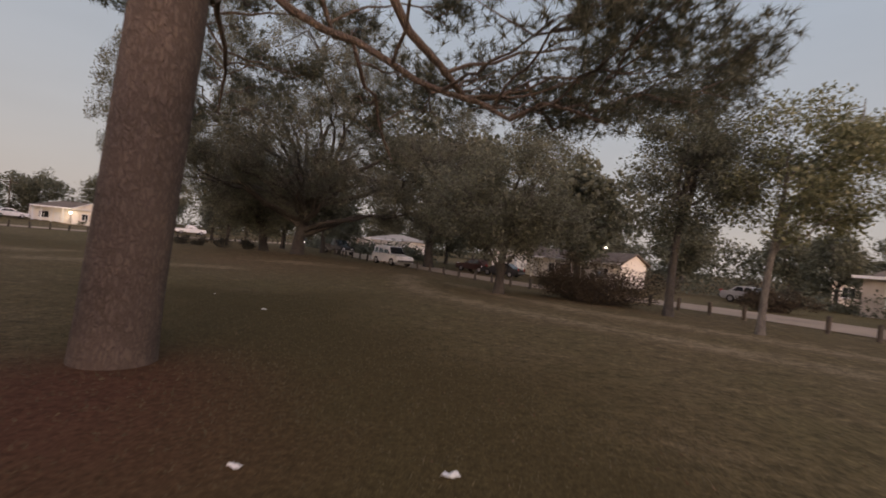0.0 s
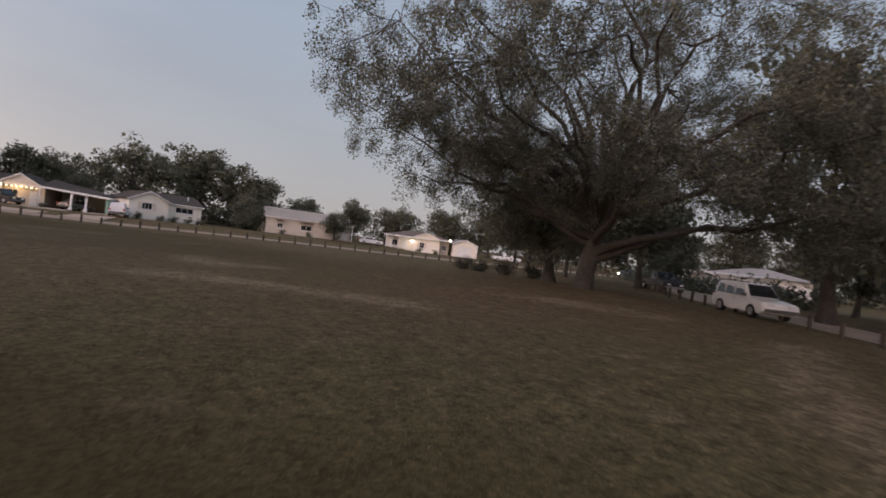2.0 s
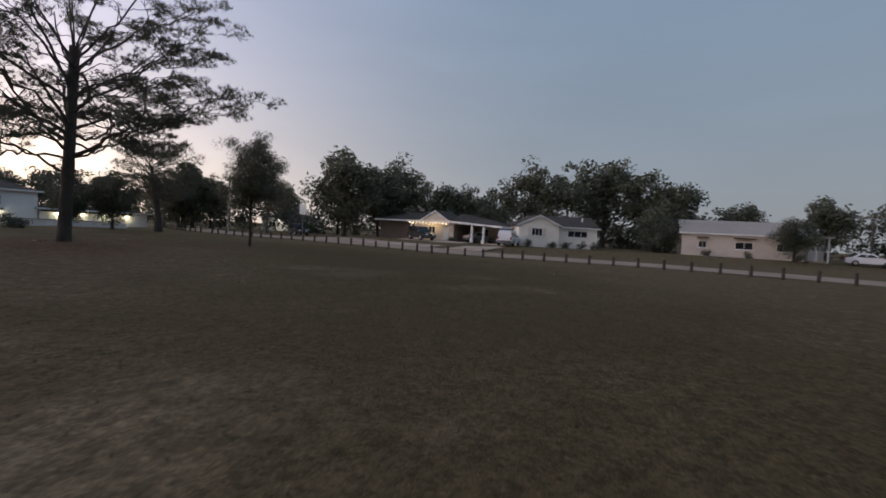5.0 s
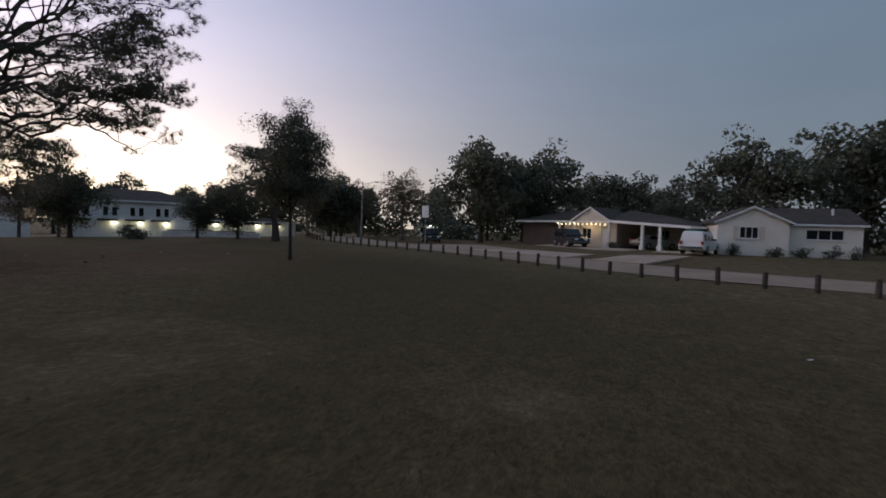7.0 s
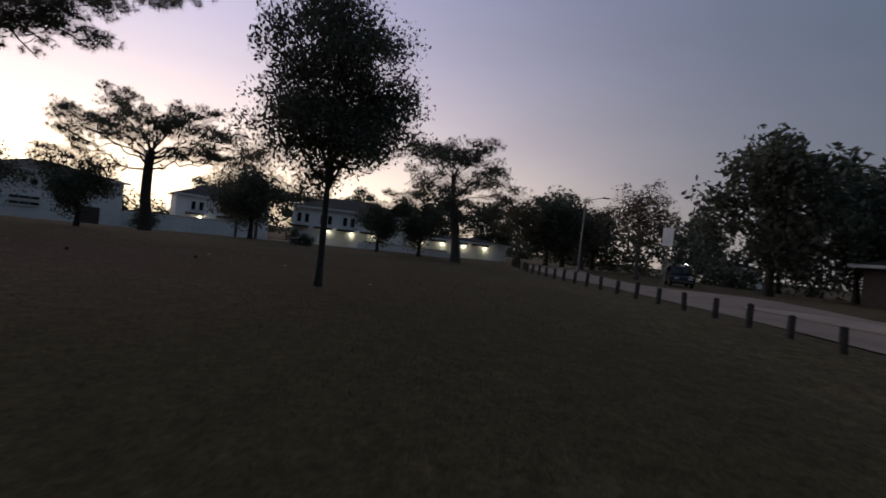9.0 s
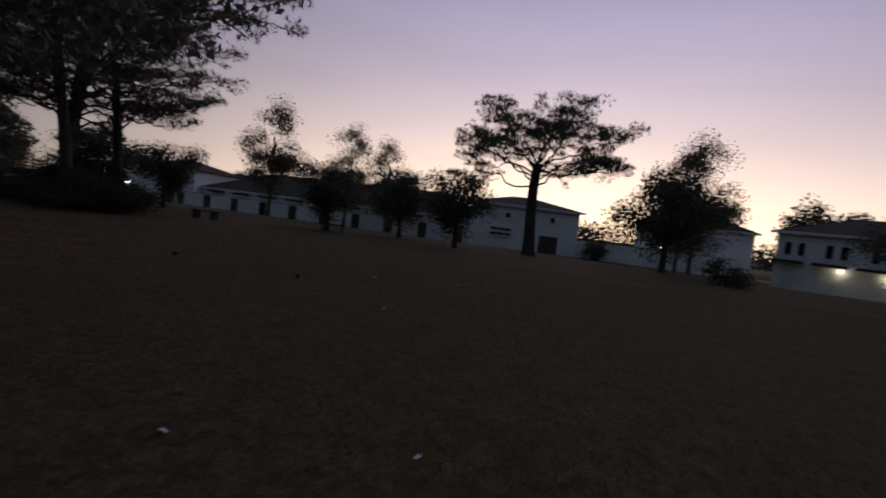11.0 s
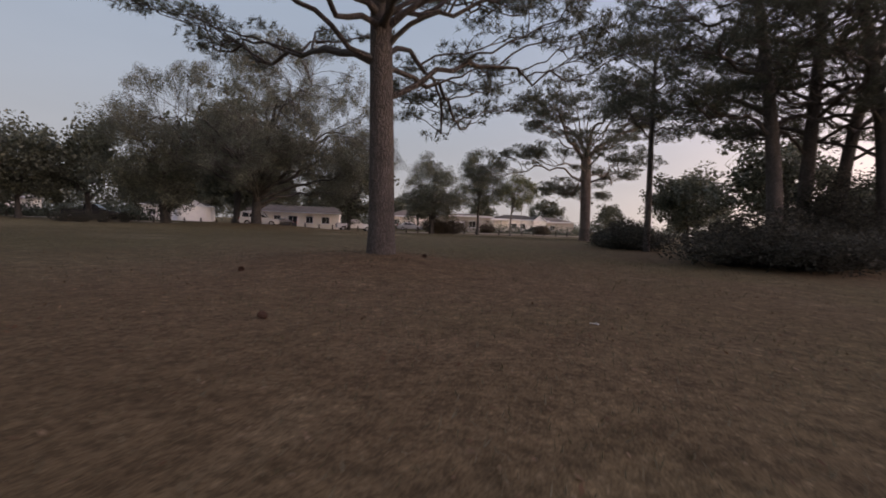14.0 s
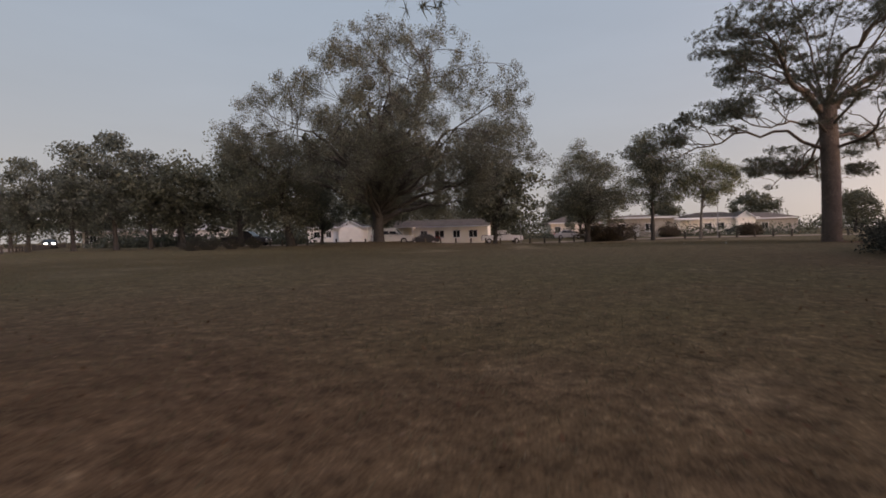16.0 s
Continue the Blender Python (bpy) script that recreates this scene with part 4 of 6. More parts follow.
woods("woods", [(-132, -70), (-120, -30), (-112, 10), (-106, 50), (-98, 88), (-70, 116), (-34, 136), (4, 122), (34, 100), (58, 70)], 8.0, 7, 70000, 0.66, 201, "far grey-green woods behind the houses")
woods("woods", [(58, 70), (96, 40), (110, 0), (100, -40), (60, -70), (0, -80)], 4.0, 7, 36000, 0.6, 202, "far low woods beyond the park")
woods("woods", [(-24, -64), (-50, -66), (-72, -68), (-96, -62)], 3.4, 5, 16000, 0.5, 205, "far low woods behind the town houses")
woods("woods", [(-30, 84), (-18, 74), (-9, 67)], 1.1, 3, 8000, 0.45, 203, "yard hedges along the street")
woods("woods", [(20, 50), (28, 42), (34, 27), (41, 14)], 0.7, 2, 9000, 0.28, 204, "yard hedges along the street")


def shrub(name, x, y, rx, ry, h, n, leaf, foliage, seed, turn=0.0, label="", group=""):
    """Low bush: stems from the ground and a mound of small leaves."""
    rng = np.random.default_rng(seed)
    V, F = [], []
    cl = in_crown(rng, max(10, n // 60), (0, 0, h * 0.48), (rx, ry, h * 0.55), 0.4)
    cl[:, 2] = np.maximum(cl[:, 2] * (0.7 + 0.6 * np.abs(np.sin(cl[:, 0] * 1.3 + seed) * np.cos(cl[:, 1] * 1.1))), 0.12)
    cl[:, :2] *= 1 + 0.14 * np.sin(np.arctan2(cl[:, 1], cl[:, 0]) * 7 + seed)[:, None]
    for q in cl[::2]:
        p = np.array([q[0] * 0.35, q[1] * 0.35, -0.05])
        tube(bez(p, (p + q) / 2 + rng.normal(size=3) * 0.1, q, 5), np.linspace(0.035, 0.008, 5), 4, V, F)
    pts = np.repeat(cl, max(1, n // len(cl)), 0)
    pts = pts + rng.normal(size=pts.shape) * np.array([0.3, 0.3, 0.2]) * (0.35 + 0.25 * h)
    pts[:, 2] = np.abs(pts[:, 2]) * 0.98 + 0.02
    lv, lf = leaves(rng, pts, leaf)
    ob = empty(name, pose(x, y, H(x, y), 0, 0, turn), label, "bush", group)
    mesh_part("stem", np_mesh("stem", np.vstack(V), np.vstack(F), M_BARK_O, True), ob)
    mesh_part("foliage", np_mesh("foliage", lv, lf, foliage), ob)
    return ob


shrub("hedge", 6.4, 26.3, 3.8, 1.7, 2.1, 22000, 0.095, M_LEAF_H, 101, -40, "dense rounded brown-green hedge beside the posts")
shrub("thicket", -31.0, -4.8, 6.8, 3.2, 1.55, 56000, 0.095, M_LEAF_T, 102, -20, "dark thicket of undergrowth round the pine trunks")
shrub("thicket", -28.4, -6.4, 2.3, 2.2, 3.3, 30000, 0.1, M_LEAF_T, 106, 15, "dark ivy and saplings grown up between pine trunks")
shrub("thicket", -20.0, 1.6, 6.2, 2.0, 1.4, 32000, 0.1, M_LEAF_T, 103, 12, "long dark overgrown hedge near a pine")
shrub("bush", -63.5, -17.0, 1.3, 1.0, 1.2, 1500, 0.16, M_LEAF_D, 104, 0, "low dark round bush on the lawn")
for i, (x, y) in enumerate(((20.5, 34.0), (25.5, 27.0), (30.0, 18.5))):
    shrub("bush", x, y, 2.2, 1.2, 1.5, 6000, 0.16, M_LEAF_H, 160 + i, 0, "dark bush along the far side of the street", "bushes by the street")
shrub("bush", -54.6, -45.0, 1.5, 1.0, 2.6, 3600, 0.18, M_LEAF_D, 107, 0, "tall dark bush against a white garden wall")
shrub("bush", -86.0, 52.5, 3.2, 3.0, 5.2, 9000, 0.3, M_LEAF_F, 105, 0, "tall rounded green bush between two white houses")


# ---- buildings ----
def facing(L, R):
    """Local x runs from the left corner L of a front to its right corner R, y goes back from the viewer. Returns the pose and the width."""
    d = Vector((R[0] - L[0], R[1] - L[1], 0))
    a = math.degrees(math.atan2(d.y, d.x))
    z = min(H(*L), H(*R)) - 0.05
    return pose(L[0], L[1], z, 0, 0, a), d.length


def wall(parent, x0, x1, y, z1, ops, material, thick=0.2, z0=0.0):
    """A wall along x with openings (x0, x1, z0, z1) cut right through it."""
    xs = sorted({x0, x1, *(o[0] for o in ops), *(o[1] for o in ops)})
    zs = sorted({z0, z1, *(o[2] for o in ops), *(o[3] for o in ops)})
    bm = bmesh.new()
    for xa, xb in zip(xs, xs[1:]):
        for za, zb in zip(zs, zs[1:]):
            xm, zm = (xa + xb) / 2, (za + zb) / 2
            if not any(o[0] < xm < o[1] and o[2] < zm < o[3] for o in ops):
                add_box(bm, xa, xb, y, y + thick, za, zb)
    bmesh.ops.remove_doubles(bm, verts=bm.verts, dist=0.001)
    return part("wall", bm, material, parent)


def side_wall(parent, x, y0, y1, z1, material, thick=0.2):
    return part("wall", box(x, x + thick, y0, y1, 0, z1), material, parent)


def window(parent, x0, x1, z0, z1, y, bars=1, shutters=False, pane_mat=None, awning=False):
    bm = bmesh.new()
    f = 0.07
    for a in ((x0, x1, z0, z0 + f), (x0, x1, z1 - f, z1), (x0, x0 + f, z0 + f, z1 - f), (x1 - f, x1, z0 + f, z1 - f)):
        add_box(bm, a[0], a[1], y - 0.03, y + 0.1, a[2], a[3])
    w = part("window", bm, M_TRIM, parent, "white-framed window with a dark pane")
    part("pane", box(x0 + f, x1 - f, y + 0.05, y + 0.07, z0 + f, z1 - f), pane_mat or M_GLASS, w)
    for i in range(bars):
        xm = x0 + (x1 - x0) * (i + 1) / (bars + 1)
        part("glazing_bar", box(xm - 0.025, xm + 0.025, y + 0.01, y + 0.045, z0 + f, z1 - f), M_TRIM, w)
    part("sill", box(x0 - 0.06, x1 + 0.06, y - 0.1, y - 0.032, z0 - 0.06, z0 + 0.01), M_TRIM, w)
    if shutters:
        for xa in (x0 - 0.42, x1 + 0.04):
            part("shutter", box(xa, xa + 0.38, y - 0.05, y - 0.004, z0 - 0.03, z1 + 0.03), M_CREAM, parent)
    if awning:
        part("awning", prism([(x0 - 0.15, z1 + 0.5), (x1 + 0.15, z1 + 0.5), (x1 + 0.15, z1 + 0.38), (x0 - 0.15, z1 + 0.38)], y - 0.7, y - 0.004), M_ROOF_D, parent)
    return w


def door(parent, x0, x1, z1, y, material=None):
    d = part("door", box(x0, x1, y + 0.05, y + 0.1, 0.02, z1), material or M_TRIM, parent, "painted front door")
    for za in (0.25, 1.15):
        part("door_panel", box(x0 + 0.12, x1 - 0.12, y + 0.03, y + 0.048, za, za + 0.7), material or M_TRIM, d)
    part("knob", cyl((x1 - 0.1, y - 0.02, 1.0), (x1 - 0.1, y + 0.045, 1.0), 0.035), M_STEEL, d)
    return d


def garage_door(parent, x0, x1, z1, y, material=None):
    d = part("garage_door", box(x0, x1, y + 0.1, y + 0.14, 0.02, z1), material or M_TRIM, parent, "panelled garage door")
    for i in range(4):
        za = 0.08 + i * (z1 - 0.1) / 4
        part("door_panel", box(x0 + 0.08, x1 - 0.08, y + 0.07, y + 0.098, za, za + (z1 - 0.1) / 4 - 0.06), material or M_TRIM, d)
    return d


def gable_roof(parent, x0, x1, y0, y1, z, rise, along_x, material, over=0.4, t=0.14, gable=None):
    """A pitched roof; its ridge runs along x or along y. gable: the material of the end walls."""
    bm = bmesh.new()
    if along_x:
        ym, k = (y0 + y1) / 2, rise / ((y1 - y0) / 2)
        prof = [(y0 - over, z - over * k), (ym, z + rise), (y1 + over, z - over * k)]
    else:
        xm, k = (x0 + x1) / 2, rise / ((x1 - x0) / 2)
        prof = [(x0 - over, z - over * k), (xm, z + rise), (x1 + over, z - over * k)]
    a, b = (x0 - over, x1 + over) if along_x else (y0 - over, y1 + over)
    for (p, zp), (q, zq) in zip(prof, prof[1:]):
        vs = []
        for s in (a, b):
            for u, w in ((p, zp), (q, zq), (q, zq + t), (p, zp + t)):
                vs.append(bm.verts.new((s, u, w) if along_x else (u, s, w)))
        for f in ((0, 1, 2, 3), (7, 6, 5, 4), (0, 4, 5, 1), (1, 5, 6, 2), (2, 6, 7, 3), (3, 7, 4, 0)):
            bm.faces.new([vs[i] for i in f])
    bmesh.ops.recalc_face_normals(bm, faces=bm.faces)
    r = part("roof", bm, material, parent)
    if gable:
        if along_x:
            for xa in (x0, x1 - 0.2):
                g = prism([(y0, z), (y1, z), ((y0 + y1) / 2, z + rise)], 0, 0.2)
                bmesh.ops.transform(g, verts=g.verts, matrix=Matrix(((0, 1, 0, xa), (1, 0, 0, 0), (0, 0, 1, 0), (0, 0, 0, 1))))
                bmesh.ops.recalc_face_normals(g, faces=g.faces)
                part("gable", g, gable, parent)
        else:
            for ya in (y0, y1 - 0.2):
                part("gable", prism([(x0, z), (x1, z), ((x0 + x1) / 2, z + rise)], ya, ya + 0.2), gable, parent)
    # fascia boards along the eaves
    for e in (0, 2):
        u, w = prof[e]
        if along_x:
            part("fascia", box(a, b, u - 0.03, u - 0.003, w - 0.02, w + t) if e == 0 else box(a, b, u + 0.003, u + 0.03, w - 0.02, w + t), M_TRIM, parent)
        elif gable:
            pass
    if not along_x:
        for (p, zp), (q, zq) in zip(prof, prof[1:]):
            part("bargeboard", prism([(p, zp - 0.02), (q, zq - 0.02), (q, zq + t), (p, zp + t)], a - 0.04, a - 0.004), M_TRIM, parent)
    return r


def hip_roof(parent, x0, x1, y0, y1, z, rise, material, over=0.5):
    bm = bmesh.new()
    x0, x1, y0, y1 = x0 - over, x1 + over, y0 - over, y1 + over
    ym, k = (y0 + y1) / 2, (y1 - y0) / 2
    k = min(k, (x1 - x0) / 2 - 0.05)
    lo = [bm.verts.new(p) for p in ((x0, y0, z), (x1, y0, z), (x1, y1, z), (x0, y1, z))]
    e = [bm.verts.new((p.co.x, p.co.y, z + 0.12)) for p in lo]
    a, b = bm.verts.new((x0 + k, ym, z + rise)), bm.verts.new((x1 - k, ym, z + rise))
    bm.faces.new(lo[::-1])
    for i in range(4):
        bm.faces.new((lo[i], lo[(i + 1) % 4], e[(i + 1) % 4], e[i]))
    bm.faces.new((e[0], e[1], b, a))
    bm.faces.new((e[1], e[2], b))
    bm.faces.new((e[2], e[3], a, b))
    bm.faces.new((e[3], e[0], a))
    r = part("roof", bm, material, parent)
    part("fascia", box(x0, x1, y0 - 0.03, y0 - 0.003, z - 0.08, z + 0.14), M_TRIM, parent)
    return r


def point(x, y, z, watts, colour, r=0.1):
    l = bpy.data.lights.new("lamp_light", "POINT")
    l.energy, l.color, l.shadow_soft_size = watts, colour, r
    ob = new("lamp_light", l)
    ob.location = (x, y, z)
    return ob


def house_a():
    m, w = facing((-90.3, 12.5), (-81.5, 30.4))
    ob = empty("house", m, "cream house with a lit porch gable and an open carport", "house")
    wall(ob, 0, 6.2, 1.5, 2.6, [], M_WING_SHADE)
    side_wall(ob, 0, 1.7, 9, 2.6, M_WING_SHADE)
    ops = [(8.5, 9.7, 0.9, 2.1), (10.9, 11.8, 0.0, 2.05)]
    wall(ob, 6.2, 12.6, 1.2, 2.7, ops, M_CREAM)
    window(ob, *ops[0], 1.2)
    door(ob, 10.9, 11.8, 2.05, 1.2)
    side_wall(ob, 12.4, 1.4, 6.8, 2.7, M_CREAM)
    wall(ob, 12.6, w, 7.0, 2.4, [(14.2, 15.4, 1.0, 2.1)], M_CREAM)
    window(ob, 14.2, 15.4, 1.0, 2.1, 7.0)
    side_wall(ob, w - 0.2, 0.4, 7.0, 2.35, M_TEAL)
    wall(ob, 0, w, 9.0, 2.5, [], M_CREAM)
    hip_roof(ob, 0, 12.6, 1.2, 9.2, 2.72, 1.45, M_ROOF_D)
    gable_roof(ob, 8.1, 12.4, 0.0, 5.0, 2.85, 1.3, False, M_ROOF_D, 0.2, gable=M_CREAM)
    part("porch_roof", prism([(6.2, 2.66), (8.0, 2.66), (8.0, 2.8), (6.2, 2.8)], -0.2, 1.6), M_ROOF_D, ob)
    part("fascia", box(6.2, 12.5, -0.26, -0.21, 2.62, 2.8), M_TRIM, ob)
    # carport under a long shallow hipped roof
    bm = bmesh.new()
    vs = [bm.verts.new(v) for v in ((12.5, -0.2, 2.9), (w + 0.4, -0.2, 2.42), (w + 0.4, 8.6, 2.42), (12.5, 8.6, 2.9), (12.5, 4.0, 4.1), (17.2, 4.2, 3.35))]
    for f in ((0, 1, 5), (0, 5, 4), (1, 2, 5), (2, 3, 4), (2, 4, 5), (0, 4, 3), (0, 3, 2), (0, 2, 1)):
        bm.faces.new([vs[k] for k in f])
    bmesh.ops.recalc_face_normals(bm, faces=bm.faces)
    part("carport_roof", bm, M_ROOF_D, ob)
    part("fascia", prism([(12.5, 2.66), (12.5, 2.92), (w + 0.45, 2.44), (w + 0.45, 2.2)], -0.27, -0.205), M_TRIM, ob)
    part("fascia", box(w + 0.405, w + 0.46, -0.2, 8.6, 2.22, 2.44), M_TRIM, ob)
    for x in (15.9, 17.6):
        part("carport_post", box(x - 0.12, x + 0.12, -0.1, 0.14, 0.55, 2.55), M_TRIM, ob)
        part("post_base", box(x - 0.2, x + 0.2, -0.18, 0.22, 0, 0.55, 0.02), M_TRIM, ob)
    for x in (6.4, 8.3, 12.4):
        part("porch_post", box(x - 0.08, x + 0.08, -0.08, 0.08, 0, 2.64), M_TRIM, ob)
    # a string of bulbs under the porch eave
    for k in range(12):
        x = 6.4 + k * 0.52
        b = bmesh.new()
        bmesh.ops.create_icosphere(b, subdivisions=2, radius=0.062)
        bmesh.ops.translate(b, verts=b.verts, vec=(x, -0.33, 2.48 - 0.04 * math.sin(k * 1.3)))
        part("bulb", b, M_BULB, ob, "warm glowing bulb of a light string")
    p = m @ Vector((9.6, 0.5, 2.2))
    point(p.x, p.y, p.z, 30, (1.0, 0.72, 0.42), 0.3)


def house_b():
    m, w = facing((-80.0, 32.6), (-80.6, 42.9))
    ob = empty("house", m, "small white gabled house with shutters and dark shingles", "house")
    o1 = [(1.6, 3.0, 1.45, 2.45)]
    wall(ob, 0, 5.1, 0, 2.8, o1, M_WHITE)
    window(ob, *o1[0], 0.0, 2, True)
    o2 = [(6.5, 9.1, 1.5, 2.35)]
    wall(ob, 5.1, w, 1.0, 2.75, o2, M_WHITE)
    window(ob, *o2[0], 1.0, 2)
    side_wall(ob, 0, 0.2, 8.0, 2.8, M_WHITE)
    side_wall(ob, 4.9, 0.2, 1.0, 2.8, M_WHITE)
    side_wall(ob, w - 0.2, 1.2, 8.0, 2.75, M_WHITE)
    wall(ob, 0, w, 8.0, 2.75, [], M_WHITE)
    gable_roof(ob, 0, 5.1, 0, 8.2, 2.8, 1.2, False, M_ROOF_D, 0.3, gable=M_WHITE)
    gable_roof(ob, 2.8, w, 1.0, 8.2, 2.75, 1.35, True, M_ROOF_D, 0.3, gable=M_WHITE)
    part("chimney", box(5.7, 6.05, 4.6, 4.95, 3.4, 4.5), M_WOODB, ob)
    part("roof_vent", cyl((8.9, 2.9, 3.3), (8.9, 2.9, 4.15), 0.08), M_TRIM, ob)


def house_c():
    m, w = facing((-83.0, 54.3), (-77.1, 68.8))
    ob = empty("house", m, "long white cottage with a pale metal roof", "house")
    ops = [(1.9, 2.9, 1.1, 2.0), (6.0, 8.0, 1.1, 2.05), (10.4, 11.8, 1.1, 2.05)]
    wall(ob, 0, w - 2.4, 0, 3.0, ops, M_TAN)
    for o in ops:
        window(ob, *o, 0.0, 1, False, None, True)
    wall(ob, w - 2.4, w, 2.0, 3.0, [(w - 1.6, w - 0.7, 0, 2.05)], M_TAN)
    door(ob, w - 1.6, w - 0.7, 2.05, 2.0)
    side_wall(ob, w - 2.6, 0.2, 2.0, 3.0, M_TAN)
    side_wall(ob, 0, 0.2, 8.5, 3.0, M_TAN)
    side_wall(ob, w - 0.2, 2.2, 8.5, 3.0, M_TAN)
    wall(ob, 0, w, 8.5, 3.0, [], M_TAN)
    gable_roof(ob, 0, w - 2.4, 0, 8.7, 3.0, 1.7, True, M_ROOF_L, 0.35, gable=M_TAN)
    part("porch_roof", prism([(w - 2.5, 3.0), (w + 0.3, 3.0), (w + 0.3, 3.15), (w - 2.5, 3.15)], -0.4, 8.9), M_ROOF_L, ob)
    for x in (w - 1.2, w - 0.1):
        part("porch_post", box(x - 0.08, x + 0.08, 0, 0.16, 0, 3.0), M_TRIM, ob)
    part("step", box(w - 2.0, w - 0.4, -0.6, 1.98, 0, 0.2), M_CONCRETE, ob)


def house_d():
    m, w = facing((-75.3, 75.7), (-66.6, 85.2))
    ob = empty("house", m, "low house with a white columned porch and a lit wall lamp", "house")
    ops = [(1.0, 2.4, 0.9, 2.1), (3.1, 4.0, 0, 2.05)]
    wall(ob, 0, 5.4, 1.8, 2.8, ops, M_WHITE)
    window(ob, *ops[0], 1.8)
    door(ob, 3.1, 4.0, 2.05, 1.8)
    op2 = [(6.8, 7.8, 0.9, 2.1)]
    wall(ob, 5.4, 10.9, 0.4, 2.9, op2, M_WHITE)
    window(ob, *op2[0], 0.4, 1, True)
    wall(ob, 10.9, w, 1.4, 2.7, [(11.5, 12.4, 0.9, 2.0)], M_BEIGE)
    window(ob, 11.5, 12.4, 0.9, 2.0, 1.4)
    side_wall(ob, 0, 2.0, 9, 2.8, M_WHITE)
    side_wall(ob, w - 0.2, 1.6, 9, 2.7, M_BEIGE)
    wall(ob, 0, w, 9.0, 2.7, [], M_WHITE)
    hip_roof(ob, 0, w, 0.2, 9.2, 2.85, 1.4, M_ROOF_B, 0.4)
    gable_roof(ob, 5.4, 10.9, -0.1, 4.5, 2.9, 1.15, False, M_ROOF_B, 0.3, gable=M_WHITE)
    for x in (0.1, 1.2, 2.6, 4.2):
        part("porch_column", box(x - 0.1, x + 0.1, 0.1, 0.3, 0.2, 2.8), M_TRIM, ob)
    part("porch_floor", box(-0.1, 5.3, 0.0, 1.78, 0, 0.2), M_CONCRETE, ob)
    for x in (0.65, 1.9, 3.4):
        part("porch_rail", box(x - 0.5, x + 0.5, 0.15, 0.25, 0.85, 0.93), M_TRIM, ob)
    part("wall_lamp", box(5.1, 5.34, 0.4, 0.6, 2.0, 2.3), M_WLAMP, ob, "bright white wall lamp that is lit")
    p = m @ Vector((5.1, -0.5, 2.2))
    point(p.x, p.y, p.z, 34, (1.0, 0.95, 0.85), 0.15)
    part("flood_lamp", box(w - 0.2, w + 0.2, 0.1, 0.35, 2.9, 3.2), M_WLAMP, ob, "bright white flood lamp under the eave")
    # garage
    m2, w2 = facing((-66.4, 86.0), (-63.2, 90.0))
    g = empty("garage", m2, "white gabled garage beside a low house", "garage")
    wall(g, 0, w2, 0, 2.5, [(1.0, w2 - 1.2, 0, 2.2)], M_WHITE)
    garage_door(g, 1.0, w2 - 1.2, 2.2, 0)
    side_wall(g, 0, 0.2, 6, 2.5, M_WHITE)
    side_wall(g, w2 - 0.2, 0.2, 6, 2.5, M_WHITE)
    wall(g, 0, w2, 6, 2.5, [], M_WHITE)
    gable_roof(g, 0, w2, 0, 6.2, 2.5, 1.0, False, M_ROOF_L, 0.3, gable=M_WHITE)


def simple_house(L, R, depth, h, rise, label, wall_mat, roof_mat, ops, gable_at=None, hip=True, porch=None, doors=(), lit=()):
    m, w = facing(L, R)
    ob = empty("house", m, label, "house")
    holes = list(ops) + [(a, b, 0, z) for a, b, z in doors]
    wall(ob, 0, w, 0, h, holes, wall_mat)
    for i, o in enumerate(ops):
        window(ob, *o, 0.0, 1, False, M_WARMWIN if i in lit else None)
    for a, b, z in doors:
        (garage_door if b - a > 1.6 else door)(ob, a, b, z, 0.0)
    side_wall(ob, 0, 0.2, depth, h, wall_mat)
    side_wall(ob, w - 0.2, 0.2, depth, h, wall_mat)
    wall(ob, 0, w, depth, h, [], wall_mat)
    if hip:
        hip_roof(ob, 0, w, 0, depth + 0.2, h, rise, roof_mat)
    else:
        gable_roof(ob, 0, w, 0, depth + 0.2, h, rise, True, roof_mat, 0.35, gable=wall_mat)
    if gable_at:
        a, b, gr = gable_at
        wall(ob, a, b, -0.7, h, [], wall_mat)
        gable_roof(ob, a, b, -0.7, depth * 0.5, h, gr, False, roof_mat, 0.3, gable=M_TRIM)
    if porch:
        a, b = porch
        part("porch_roof", prism([(a, h - 0.2), (b, h - 0.2), (b, h - 0.06), (a, h - 0.06)], -2.2, -0.004), M_TRIM, ob)
        n = max(2, int((b - a) / 1.6) + 1)
        for i in range(n):
            x = a + 0.1 + (b - a - 0.2) * i / (n - 1)
            part("porch_post", box(x - 0.07, x + 0.07, -2.15, -2.01, 0, h - 0.2), M_TRIM, ob)
    return ob, m, w


house_a()
house_b()
house_c()
house_d()
simple_house((3.4, 86.3), (11.8, 78.2), 8, 2.8, 1.4, "white house with a dark roof and a front gable", M_WHITE, M_ROOF_D, [(1.2, 2.4, 0.9, 2.1), (3.6, 4.6, 0.9, 2.1)], (6.2, 10.8, 1.2), doors=((5.0, 5.9, 2.05),))
simple_house((7.0, 63.5), (15.4, 50.8), 3.8, 2.75, 1.0, "long low white house with a white porch and eaves", M_WHITE, M_ROOF_B,
             [(4.2, 5.4, 0.9, 2.1), (6.6, 8.2, 0.9, 2.1), (9.6, 10.8, 0.9, 2.1), (12.2, 13.6, 0.9, 2.1)], hip=False, porch=(0.0, 3.6), doors=((1.4, 2.3, 2.05),))
